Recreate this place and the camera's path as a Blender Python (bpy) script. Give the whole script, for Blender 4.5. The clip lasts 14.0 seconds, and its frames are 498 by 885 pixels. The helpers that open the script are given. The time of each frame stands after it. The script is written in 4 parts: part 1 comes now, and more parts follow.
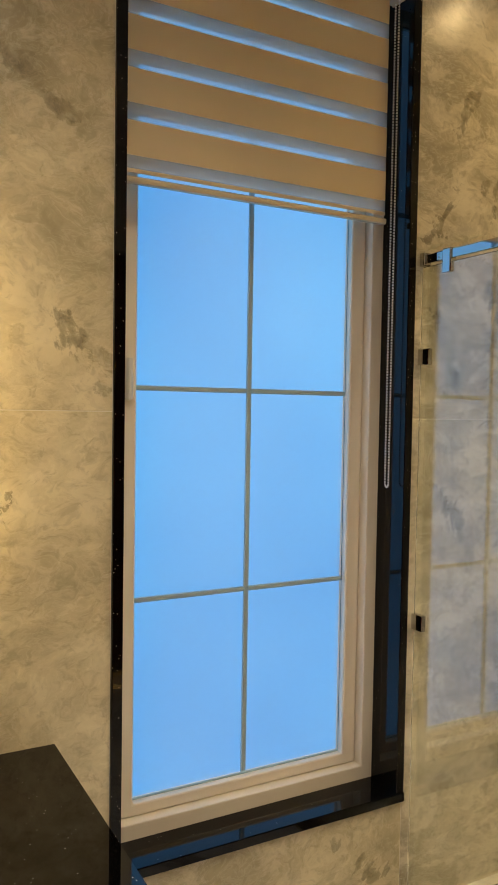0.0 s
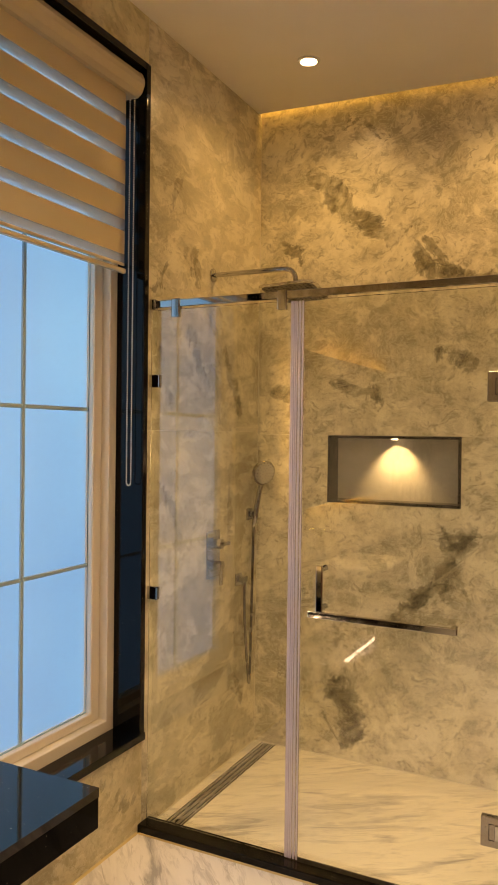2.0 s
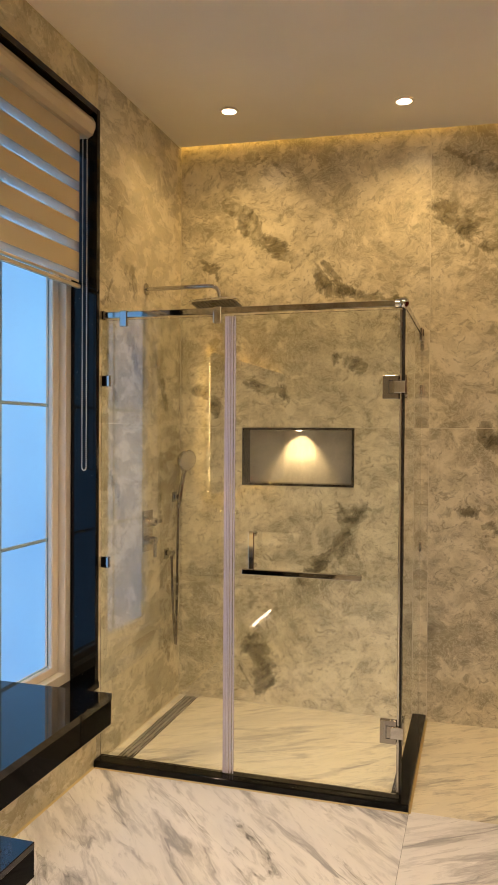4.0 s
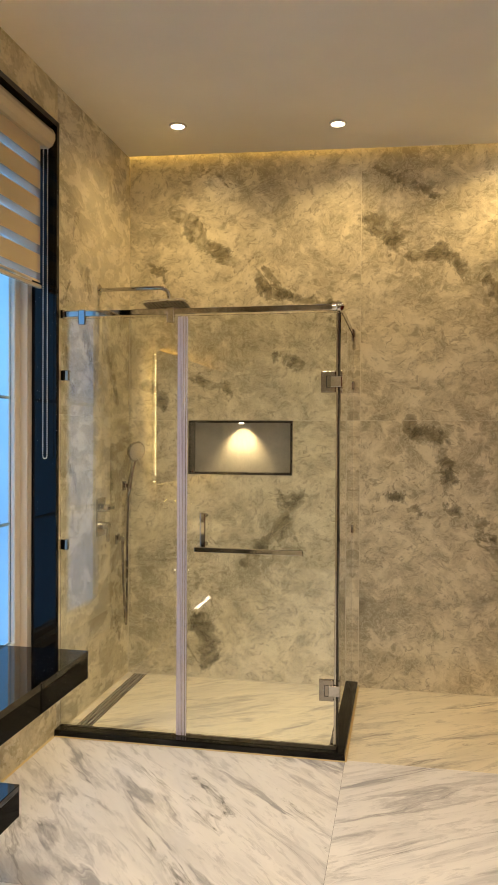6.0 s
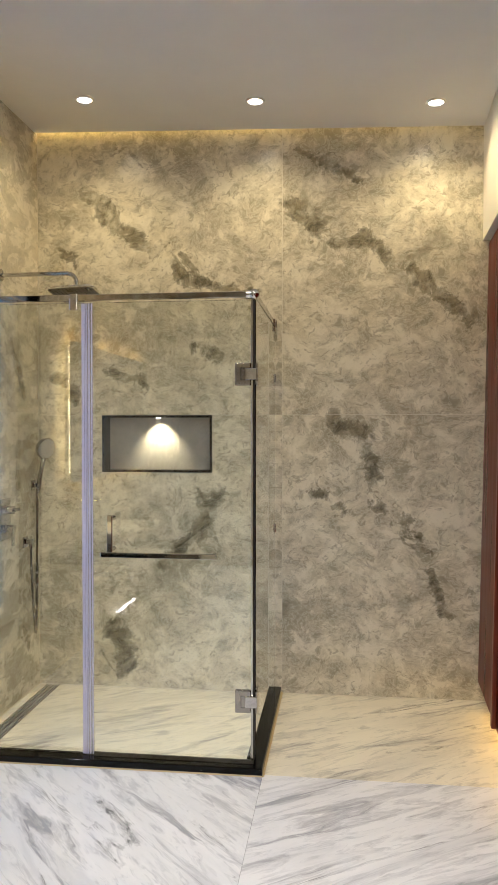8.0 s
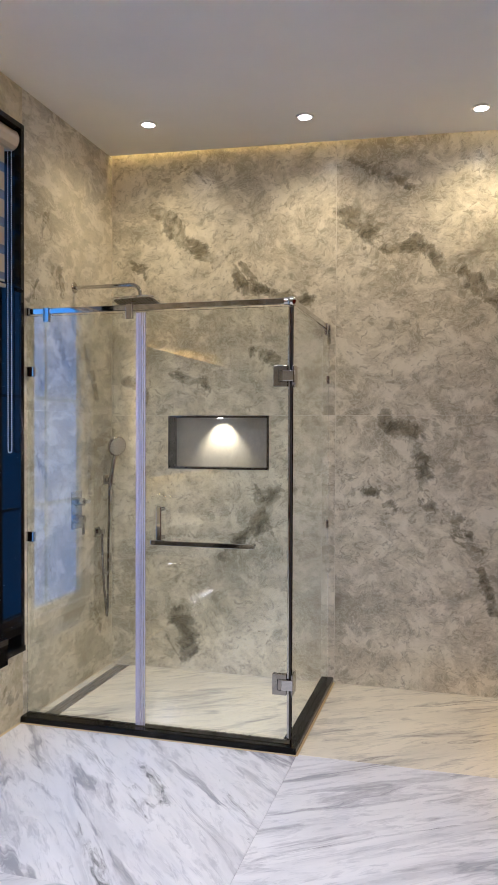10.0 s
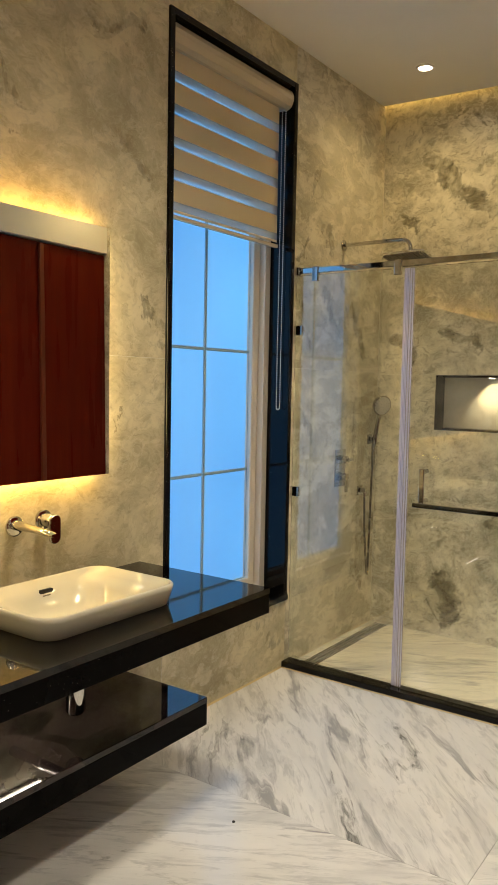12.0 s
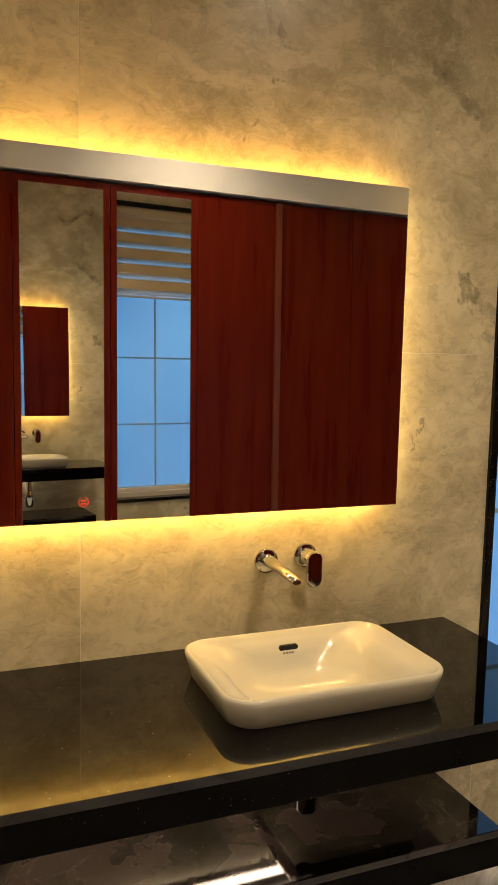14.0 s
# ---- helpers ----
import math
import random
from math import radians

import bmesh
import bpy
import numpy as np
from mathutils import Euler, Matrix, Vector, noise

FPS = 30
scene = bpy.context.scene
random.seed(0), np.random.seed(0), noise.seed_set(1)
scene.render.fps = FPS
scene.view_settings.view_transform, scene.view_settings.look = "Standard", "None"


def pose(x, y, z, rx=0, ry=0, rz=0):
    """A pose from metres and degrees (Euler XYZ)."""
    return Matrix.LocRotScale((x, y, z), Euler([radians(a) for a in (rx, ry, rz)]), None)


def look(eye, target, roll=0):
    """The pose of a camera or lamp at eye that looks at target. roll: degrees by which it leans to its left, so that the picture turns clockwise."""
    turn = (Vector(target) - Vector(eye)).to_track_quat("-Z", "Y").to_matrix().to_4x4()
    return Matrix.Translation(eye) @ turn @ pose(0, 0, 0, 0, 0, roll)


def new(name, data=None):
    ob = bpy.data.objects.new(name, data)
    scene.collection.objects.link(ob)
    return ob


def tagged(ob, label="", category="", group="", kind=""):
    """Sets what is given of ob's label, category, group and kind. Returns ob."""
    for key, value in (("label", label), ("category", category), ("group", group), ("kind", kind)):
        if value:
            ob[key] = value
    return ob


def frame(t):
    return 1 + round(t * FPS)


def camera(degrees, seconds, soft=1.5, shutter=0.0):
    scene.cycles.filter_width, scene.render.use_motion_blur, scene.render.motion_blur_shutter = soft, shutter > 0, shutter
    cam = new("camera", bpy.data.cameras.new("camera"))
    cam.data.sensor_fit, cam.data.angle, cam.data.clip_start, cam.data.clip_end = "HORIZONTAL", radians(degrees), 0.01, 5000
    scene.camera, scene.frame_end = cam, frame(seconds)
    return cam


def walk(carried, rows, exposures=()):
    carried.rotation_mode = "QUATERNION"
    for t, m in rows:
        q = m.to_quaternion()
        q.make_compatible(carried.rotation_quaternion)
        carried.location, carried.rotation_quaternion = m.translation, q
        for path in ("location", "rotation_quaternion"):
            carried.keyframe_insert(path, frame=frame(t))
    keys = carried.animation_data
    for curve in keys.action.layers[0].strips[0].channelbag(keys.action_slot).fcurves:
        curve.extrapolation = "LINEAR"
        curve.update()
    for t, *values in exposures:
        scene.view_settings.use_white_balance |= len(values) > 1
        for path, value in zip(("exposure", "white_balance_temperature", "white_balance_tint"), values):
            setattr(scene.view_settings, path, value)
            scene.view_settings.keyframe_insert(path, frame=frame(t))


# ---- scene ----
cam = camera(36.0, 14.0, soft=1.6)
PATH = [
    (0, (1.787, -2.503, 1.527), (0.033, -1.546, 1.444), 0.9),
    (0.5, (1.755, -2.704, 1.532), (0.274, -1.361, 1.464), 0.9),
    (1, (1.732, -2.937, 1.495), (0.476, -1.38, 1.469), 1.1),
    (1.5, (1.691, -3.162, 1.514), (0.621, -1.473, 1.484), 0.9),
    (2, (1.631, -3.383, 1.5), (0.741, -1.592, 1.478), 0.7),
    (2.5, (1.618, -3.56, 1.497), (0.847, -1.715, 1.473), 0.6),
    (3, (1.619, -3.725, 1.493), (0.923, -1.851, 1.466), 0.5),
    (5.5, (1.578, -4.293, 1.433), (1.15, -2.339, 1.411), 0.3),
    (6, (1.588, -4.335, 1.426), (1.198, -2.374, 1.402), 0.3),
    (6.5, (1.618, -4.315, 1.424), (1.268, -2.385, 1.396), 0.2),
    (7, (1.625, -4.26, 1.425), (1.333, -2.281, 1.392), 0.1),
    (7.5, (1.636, -4.148, 1.429), (1.386, -2.164, 1.392), 0.0),
    (7.7, (1.649, -4.103, 1.442), (1.409, -2.118, 1.398), 0.0),
    (9.8, (2.008, -4.2, 1.395), (1.537, -2.257, 1.375), 0.2),
    (10, (2.046, -4.245, 1.417), (1.508, -2.319, 1.384), 0.2),
    (10.5, (2.089, -4.365, 1.423), (1.388, -2.492, 1.375), 0.5),
    (11, (2.116, -4.393, 1.416), (1.26, -2.588, 1.329), 0.7),
    (11.5, (2.103, -4.324, 1.423), (1.104, -2.596, 1.288), 0.9),
    (12, (2.044, -4.199, 1.421), (0.889, -2.573, 1.272), 1.1),
    (12.5, (2.026, -4.011, 1.419), (0.672, -2.547, 1.263), 1.2),
    (13, (2.011, -3.812, 1.422), (0.441, -2.584, 1.259), 1.3),
    (13.5, (1.969, -3.589, 1.448), (0.213, -2.648, 1.265), 1.2),
    (14, (1.872, -3.436, 1.488), (0.026, -2.698, 1.276), 1.2),
]
walk(cam, [(t, look(eye, target, roll)) for t, eye, target, roll in PATH],
     [(0.0, -0.28, 7700, 15), (0.5, -0.20, 12300, 28), (1.0, -0.22, 18500, 40), (1.5, -0.20, 15500, 38), (2.0, -0.19, 11800, 26), (2.5, -0.18, 9800, 22), (3.0, -0.1, 9200, 23),
      (5.5, -0.05, 8000, 16), (6.5, 0.06, 7500, 15), (7.5, 0.14, 6200, 13), (10.0, 0.10, 5200, 21), (11.0, -0.12, 6400, 15), (12.5, -0.26, 7000, 9), (13.5, -0.40, 7500, 11), (14.0, -0.47, 8100, 17)])

# ---- world and lights ----
world = bpy.data.worlds.new("dusk_sky")
scene.world = world
world.use_nodes = True
wn = world.node_tree
sky = wn.nodes.new("ShaderNodeTexSky")
sky.sky_type, sky.sun_disc, sky.sun_elevation, sky.sun_rotation = "NISHITA", False, radians(4), radians(200)
wn.links.new(sky.outputs[0], wn.nodes["Background"].inputs[0])
wn.nodes["Background"].inputs[1].default_value = 0.1

WARM = (1.0, 0.76, 0.36)
SOFT = (1.0, 0.915, 0.75)
GOLD = (1.0, 0.57, 0.10)


def lamp(name, kind, m, power, color, **more):
    data = bpy.data.lights.new(name, kind)
    data.energy, data.color = power, color
    if kind == "SPOT":
        data.spot_size, data.spot_blend, data.shadow_soft_size = radians(more["angle"]), more["blend"], more["radius"]
    else:
        data.shape, data.size, data.size_y = "RECTANGLE", more["sx"], more["sy"]
        data.spread = radians(more.get("spread", 180))
    ob = new(name, data)
    ob.matrix_world = m
    return ob


ROOM_X, ROOM_Y, TOP = 2.388, -5.6, 3.05


def top_at(x):
    return TOP - 0.03 * x


SHOWER_LAMPS = [(0.425, -0.447), (1.258, -0.390), (2.120, -0.334)]
ROOM_LAMPS = [(1.05, -2.20), (1.85, -2.20), (1.05, -4.35), (1.85, -4.35)]
for px, py in SHOWER_LAMPS:
    lamp("downlight_beam", "SPOT", pose(px, py, top_at(px) - 0.02), 21, WARM, angle=150, blend=1.0, radius=0.03)
for px, py in ROOM_LAMPS:
    lamp("downlight_beam", "SPOT", pose(px, py, top_at(px) - 0.02), 95, SOFT, angle=146, blend=1.0, radius=0.13)
lamp("cove_strip", "AREA", look((1.20, -0.018, 3.120), (1.20, -0.006, 2.7)), 2.8, (1.0, 0.66, 0.18), sx=2.36, sy=0.012, spread=165)
# niche spot, mirror backlight, tube under the counter, strip under the wardrobe
lamp("niche_beam", "SPOT", look((0.672, 0.040, 1.479), (0.672, 0.105, 1.335)), 11.0, (1.0, 0.82, 0.48), angle=96, blend=0.8, radius=0.006)
MY0, MY1, MZ0, MZ1 = -4.10, -2.258, 1.095, 1.960
lamp("mirror_strip_top", "AREA", look((0.036, (MY0 + MY1) / 2, MZ1 - 0.025), (0.022, (MY0 + MY1) / 2, 3), 0), 3.6, (1.0, 0.50, 0.05), sx=MY1 - MY0 - 0.1, sy=0.008)
lamp("mirror_strip_bottom", "AREA", look((0.036, (MY0 + MY1) / 2, MZ0 + 0.013), (0.022, (MY0 + MY1) / 2, 0), 0), 3.6, (1.0, 0.60, 0.14), sx=MY1 - MY0 - 0.1, sy=0.008)
lamp("mirror_strip_side", "AREA", look((0.038, MY1 - 0.0400, (MZ0 + MZ1) / 2), (0.022, 0, (MZ0 + MZ1) / 2), 90), 0.6, (1.0, 0.66, 0.22), sx=0.78, sy=0.003)
lamp("wardrobe_strip", "AREA", look((2.45, -2.5, 0.088), (2.30, -2.5, 0.0), 0), 5.0, GOLD, sx=4.6, sy=0.01)

# ---- materials ----


def material(name, color=(0.5, 0.5, 0.5), rough=0.5, metal=0.0, spec=0.5):
    m = bpy.data.materials.new(name)
    m.use_nodes = True
    b = m.node_tree.nodes["Principled BSDF"]
    b.inputs["Base Color"].default_value = (*color, 1)
    b.inputs["Roughness"].default_value, b.inputs["Metallic"].default_value = rough, metal
    b.inputs["Specular IOR Level"].default_value = spec
    return m, m.node_tree, b


def node(tree, kind, **sockets):
    n = tree.nodes.new(kind)
    for key, value in sockets.items():
        s = n.inputs[key.replace("_", " ")]
        if hasattr(value, "is_output"):
            tree.links.new(value, s)
        else:
            s.default_value = value
    return n


def ramp(tree, fac, *stops):
    n = tree.nodes.new("ShaderNodeValToRGB")
    tree.links.new(fac, n.inputs[0])
    while len(n.color_ramp.elements) < len(stops):
        n.color_ramp.elements.new(0.5)
    for e, (at, c) in zip(n.color_ramp.elements, stops):
        e.position, e.color = at, (*(c if isinstance(c, tuple) else (c, c, c)), 1)
    return n.outputs[0]


def mix(tree, fac, a, b, mode="MIX"):
    n = tree.nodes.new("ShaderNodeMix")
    n.data_type, n.blend_type = "RGBA", mode
    for s, v in ((n.inputs[0], fac), (n.inputs[6], a), (n.inputs[7], b)):
        if hasattr(v, "is_output"):
            tree.links.new(v, s)
        elif isinstance(v, tuple):
            s.default_value = (*v, 1)
        else:
            s.default_value = v
    return n.outputs[2]


def math_node(tree, op, a, b=0.0, clamp=False):
    n = tree.nodes.new("ShaderNodeMath")
    n.operation, n.use_clamp = op, clamp
    for s, v in zip(n.inputs, (a, b)):
        if hasattr(v, "is_output"):
            tree.links.new(v, s)
        else:
            s.default_value = v
    return n.outputs[0]


def vec(tree, op, a, b=(0, 0, 0)):
    n = tree.nodes.new("ShaderNodeVectorMath")
    n.operation = op
    for s, v in zip(n.inputs, (a, b)):
        if hasattr(v, "is_output"):
            tree.links.new(v, s)
        else:
            s.default_value = v
    return n


def noise_tex(tree, p, scale, detail=6.0, rough=0.55, distort=0.0):
    n = node(tree, "ShaderNodeTexNoise", Vector=p, Scale=scale, Detail=detail, Roughness=rough, Distortion=distort)
    return n


def mapped(tree, p, rot=(0, 0, 0), scale=(1, 1, 1)):
    n = node(tree, "ShaderNodeMapping", Vector=p, Rotation=tuple(radians(a) for a in rot), Scale=scale)
    return n.outputs[0]


def bump(tree, bsdf, height, strength=0.1, distance=0.01):
    n = node(tree, "ShaderNodeBump", Strength=strength, Distance=distance, Height=height)
    tree.links.new(n.outputs[0], bsdf.inputs["Normal"])


def segment_group():
    """Mask of a soft vein between two points."""
    g = bpy.data.node_groups.new("vein_segment", "ShaderNodeTree")
    for nm, kind in (("P", "NodeSocketVector"), ("A", "NodeSocketVector"), ("B", "NodeSocketVector"), ("Width", "NodeSocketFloat")):
        g.interface.new_socket(nm, in_out="INPUT", socket_type=kind)
    g.interface.new_socket("Mask", in_out="OUTPUT", socket_type="NodeSocketFloat")
    i, o = g.nodes.new("NodeGroupInput"), g.nodes.new("NodeGroupOutput")
    pa = vec(g, "SUBTRACT", i.outputs["P"], i.outputs["A"]).outputs[0]
    ba = vec(g, "SUBTRACT", i.outputs["B"], i.outputs["A"]).outputs[0]
    h = math_node(g, "DIVIDE", vec(g, "DOT_PRODUCT", pa, ba).outputs["Value"], vec(g, "DOT_PRODUCT", ba, ba).outputs["Value"], True)
    s = g.nodes.new("ShaderNodeVectorMath")
    s.operation = "SCALE"
    g.links.new(ba, s.inputs[0])
    g.links.new(h, s.inputs["Scale"])
    d = vec(g, "LENGTH", vec(g, "SUBTRACT", pa, s.outputs[0]).outputs[0]).outputs["Value"]
    m = math_node(g, "SUBTRACT", 1.0, math_node(g, "DIVIDE", d, i.outputs["Width"]), True)
    g.links.new(m, o.inputs[0])
    return g


VEIN = segment_group()


def wall_marble(name, veins, turn=(0, 40, 0), stretch=(0.92, 1.0, 1.1), flake=1.0, hue=(1.0, 1.0, 1.0)):
    """Honed beige-grey cloudy marble; veins: ((x, y, z), (x, y, z), width) dark smoky streaks."""
    m, t, b = material(name, rough=0.34, spec=0.45)
    co = node(t, "ShaderNodeTexCoord").outputs["Object"]
    shift = node(t, "ShaderNodeObjectInfo").outputs["Random"]
    off = node(t, "ShaderNodeCombineXYZ", X=math_node(t, "MULTIPLY", shift, 3.1), Y=math_node(t, "MULTIPLY", shift, 5.7), Z=shift).outputs[0]
    p = mapped(t, vec(t, "ADD", co, off).outputs[0], turn, stretch)

    def bent(v, scale, amount, detail=4.0):
        w = noise_tex(t, v, scale, detail, 0.6)
        n = node(t, "ShaderNodeVectorMath")
        n.operation = "MULTIPLY_ADD"
        t.links.new(vec(t, "SUBTRACT", w.outputs["Color"], (0.5, 0.5, 0.5)).outputs[0], n.inputs[0])
        n.inputs[1].default_value = (amount, amount, amount)
        t.links.new(v, n.inputs[2])
        return n.outputs[0]
    q = bent(p, 1.3, 0.20, 2.0)
    curl = bent(q, 7.0, 0.10, 3.0)
    cloud = noise_tex(t, q, 1.9, 11, 0.62).outputs["Fac"]
    wisp = noise_tex(t, curl, 8.5, 10, 0.68, 0.3).outputs["Fac"]
    fine = noise_tex(t, curl, 26.0, 6, 0.62, 1.0).outputs["Fac"]
    chip = noise_tex(t, mapped(t, curl, (0, -50, -30), (0.75, 1.0, 1.3)), 17.0, 9, 0.70, 0.6).outputs["Fac"]
    base = ramp(t, cloud, (0.37, (0.40, 0.365, 0.275)), (0.46, (0.53, 0.485, 0.375)), (0.54, (0.635, 0.585, 0.46)), (0.64, (0.72, 0.67, 0.535)))
    base = mix(t, ramp(t, wisp, (0.35, 0.80 * flake), (0.42, 0.32 * flake), (0.49, 0.0)), base, (0.30, 0.275, 0.205))
    base = mix(t, ramp(t, chip, (0.38, 0.65 * flake), (0.46, 0.0)), base, (0.34, 0.31, 0.235))
    base = mix(t, ramp(t, wisp, (0.52, 0.0), (0.60, 0.75 * flake)), base, (0.78, 0.73, 0.60))
    base = mix(t, ramp(t, fine, (0.465, 0.0), (0.505, 0.45 * flake), (0.55, 0.0)), base, (0.80, 0.755, 0.63))
    base = mix(t, ramp(t, fine, (0.36, 0.70 * flake), (0.44, 0.0)), base, (0.35, 0.32, 0.24))
    # loose dark patches
    patch = noise_tex(t, q, 1.15, 7, 0.7, 0.4).outputs["Fac"]
    base = mix(t, ramp(t, patch, (0.30, 0.75 * flake), (0.40, 0.0)), base, (0.22, 0.20, 0.15))
    nick = noise_tex(t, q, 6.0, 6, 0.75).outputs["Fac"]
    base = mix(t, ramp(t, nick, (0.275, 0.8 * flake), (0.31, 0.0)), base, (0.14, 0.12, 0.085))
    if veins:
        nz = noise_tex(t, co, 5.0, 7, 0.65, 0.8)
        nv = vec(t, "MULTIPLY", vec(t, "SUBTRACT", nz.outputs["Color"], (0.5, 0.5, 0.5)).outputs[0], (0.30, 0.30, 0.30)).outputs[0]
        pp = vec(t, "ADD", co, nv).outputs[0]
        total = None
        for a, c, w in veins:
            n = t.nodes.new("ShaderNodeGroup")
            n.node_tree = VEIN
            t.links.new(pp, n.inputs["P"])
            n.inputs["A"].default_value, n.inputs["B"].default_value, n.inputs["Width"].default_value = a, c, w * (0.65 + 0.4 * flake)
            total = n.outputs[0] if total is None else math_node(t, "MAXIMUM", total, n.outputs[0])
        rag = math_node(t, "MULTIPLY", math_node(t, "SUBTRACT", noise_tex(t, co, 9.0, 12, 0.74).outputs["Fac"], 0.5), 2.1)
        mask = ramp(t, math_node(t, "ADD", total, math_node(t, "MULTIPLY", rag, 0.55 + 0.45 * flake)), (0.36, 0.0), (0.50, 0.62), (0.85, 0.92))
        tone = ramp(t, chip, (0.40, (0.085, 0.075, 0.048)), (0.58, (0.26, 0.23, 0.155)))
        broken = ramp(t, noise_tex(t, co, 6.5, 5, 0.6).outputs["Fac"], (0.37, 0.25), (0.48, 0.45 + 0.55 * flake))
        base = mix(t, math_node(t, "MULTIPLY", mask, broken), base, tone)
    t.links.new(mix(t, 1.0, base, hue, "MULTIPLY"), b.inputs["Base Color"])
    rg = ramp(t, wisp, (0.3, 0.22), (0.7, 0.32))
    t.links.new(rg, b.inputs["Roughness"])
    bump(t, b, cloud, 0.03, 0.004)
    return m


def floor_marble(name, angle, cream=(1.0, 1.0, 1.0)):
    """Polished white marble with grey streaks along one direction of the floor; cream: tint that paints warm light in.
    """
    m, t, b = material(name, rough=0.16, spec=0.5)
    co = node(t, "ShaderNodeTexCoord").outputs["Object"]
    shift = node(t, "ShaderNodeObjectInfo").outputs["Random"]
    off = node(t, "ShaderNodeCombineXYZ", X=math_node(t, "MULTIPLY", shift, 2.3), Y=math_node(t, "MULTIPLY", shift, 7.1), Z=shift).outputs[0]
    r = mapped(t, vec(t, "ADD", co, off).outputs[0], (0, 0, -angle), (1, 1, 1))
    p = mapped(t, r, (0, 0, 0), (0.32, 1.5, 1.0))
    warp = noise_tex(t, p, 2.0, 5, 0.6)
    add = node(t, "ShaderNodeVectorMath")
    add.operation = "MULTIPLY_ADD"
    t.links.new(vec(t, "SUBTRACT", warp.outputs["Color"], (0.5, 0.5, 0.5)).outputs[0], add.inputs[0])
    add.inputs[1].default_value = (0.5, 0.5, 0.5)
    t.links.new(p, add.inputs[2])
    q = add.outputs[0]
    cloud = noise_tex(t, q, 2.4, 8, 0.6, 0.5).outputs["Fac"]
    streak = noise_tex(t, q, 6.0, 8, 0.62, 0.7).outputs["Fac"]
    fine = noise_tex(t, q, 22.0, 8, 0.68, 0.3).outputs["Fac"]
    base = ramp(t, cloud, (0.30, (0.60, 0.60, 0.62)), (0.45, (0.80, 0.795, 0.80)), (0.62, (0.90, 0.89, 0.89)))
    base = mix(t, ramp(t, streak, (0.34, 0.85), (0.41, 0.35), (0.48, 0.0)), base, (0.33, 0.33, 0.36))
    base = mix(t, ramp(t, fine, (0.35, 0.55), (0.48, 0.0)), base, (0.47, 0.47, 0.50))
    dark = noise_tex(t, q, 3.3, 9, 0.7, 1.2).outputs["Fac"]
    base = mix(t, ramp(t, dark, (0.29, 0.9), (0.35, 0.35), (0.39, 0.0)), base, (0.12, 0.12, 0.12))
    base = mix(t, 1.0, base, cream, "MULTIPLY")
    t.links.new(base, b.inputs["Base Color"])
    t.links.new(ramp(t, cloud, (0.3, 0.07), (0.7, 0.13)), b.inputs["Roughness"])
    return m


def black_granite(name="black_granite", marks=False, polish=0.26):
    """Polished black stone with pale specks; marks: thin outlines of dried water and a brownish fill for light."""
    m, t, b = material(name, (0.004, 0.0035, 0.0035), 0.05, spec=polish)
    co = node(t, "ShaderNodeTexCoord").outputs["Object"]
    v = node(t, "ShaderNodeTexVoronoi", Vector=co, Scale=95.0)
    speck = ramp(t, v.outputs["Distance"], (0.08, 1.0), (0.15, 0.0))
    pick = ramp(t, node(t, "ShaderNodeSeparateColor", Color=v.outputs["Color"]).outputs[0], (0.87, 0.0), (0.90, 1.0))
    cl = noise_tex(t, co, 5.0, 6, 0.6).outputs["Fac"]
    base = mix(t, ramp(t, cl, (0.4, 0.0), (0.7, 1.0)), (0.0016, 0.0014, 0.0014), (0.004, 0.0032, 0.0028))
    base = mix(t, math_node(t, "MULTIPLY", speck, pick), base, (0.42, 0.40, 0.35))
    if marks:
        edge = noise_tex(t, co, 5.5, 4, 0.6, 0.8).outputs["Fac"]
        line = ramp(t, edge, (0.535, 0.0), (0.545, 1.0), (0.553, 0.0))
        base = mix(t, math_node(t, "MULTIPLY", line, 0.55), base, (0.14, 0.11, 0.095))
        # brownish fill: pinkish light on the shelf painted into the stone
        base = mix(t, ramp(t, edge, (0.44, 0.0), (0.56, 0.7)), base, (0.055, 0.038, 0.034))
    t.links.new(base, b.inputs["Base Color"])
    t.links.new(ramp(t, cl, (0.35, 0.02), (0.7, 0.06)), b.inputs["Roughness"])
    return m


def mahogany():
    m, t, b = material("mahogany_veneer", rough=0.3, spec=0.10)
    co = node(t, "ShaderNodeTexCoord").outputs["Object"]
    sh = node(t, "ShaderNodeObjectInfo").outputs["Random"]
    off = node(t, "ShaderNodeCombineXYZ", X=sh, Y=math_node(t, "MULTIPLY", sh, 4.0), Z=math_node(t, "MULTIPLY", sh, 7.0)).outputs[0]
    p = mapped(t, vec(t, "ADD", co, off).outputs[0], (0, 0, 0), (1.0, 7.0, 0.55))
    g = noise_tex(t, p, 2.0, 5, 0.5, 0.2).outputs["Fac"]
    f = noise_tex(t, mapped(t, co, (0, 0, 0), (1, 90, 2.5)), 2.0, 5, 0.6).outputs["Fac"]
    base = ramp(t, g, (0.3, (0.095, 0.0062, 0.0022)), (0.5, (0.108, 0.0078, 0.0026)), (0.7, (0.128, 0.0125, 0.0040)))
    base = mix(t, ramp(t, f, (0.42, 0.12), (0.52, 0.0)), base, (0.07, 0.0045, 0.0018))
    t.links.new(base, b.inputs["Base Color"])
    t.links.new(ramp(t, g, (0.3, 0.24), (0.7, 0.36)), b.inputs["Roughness"])
    return m


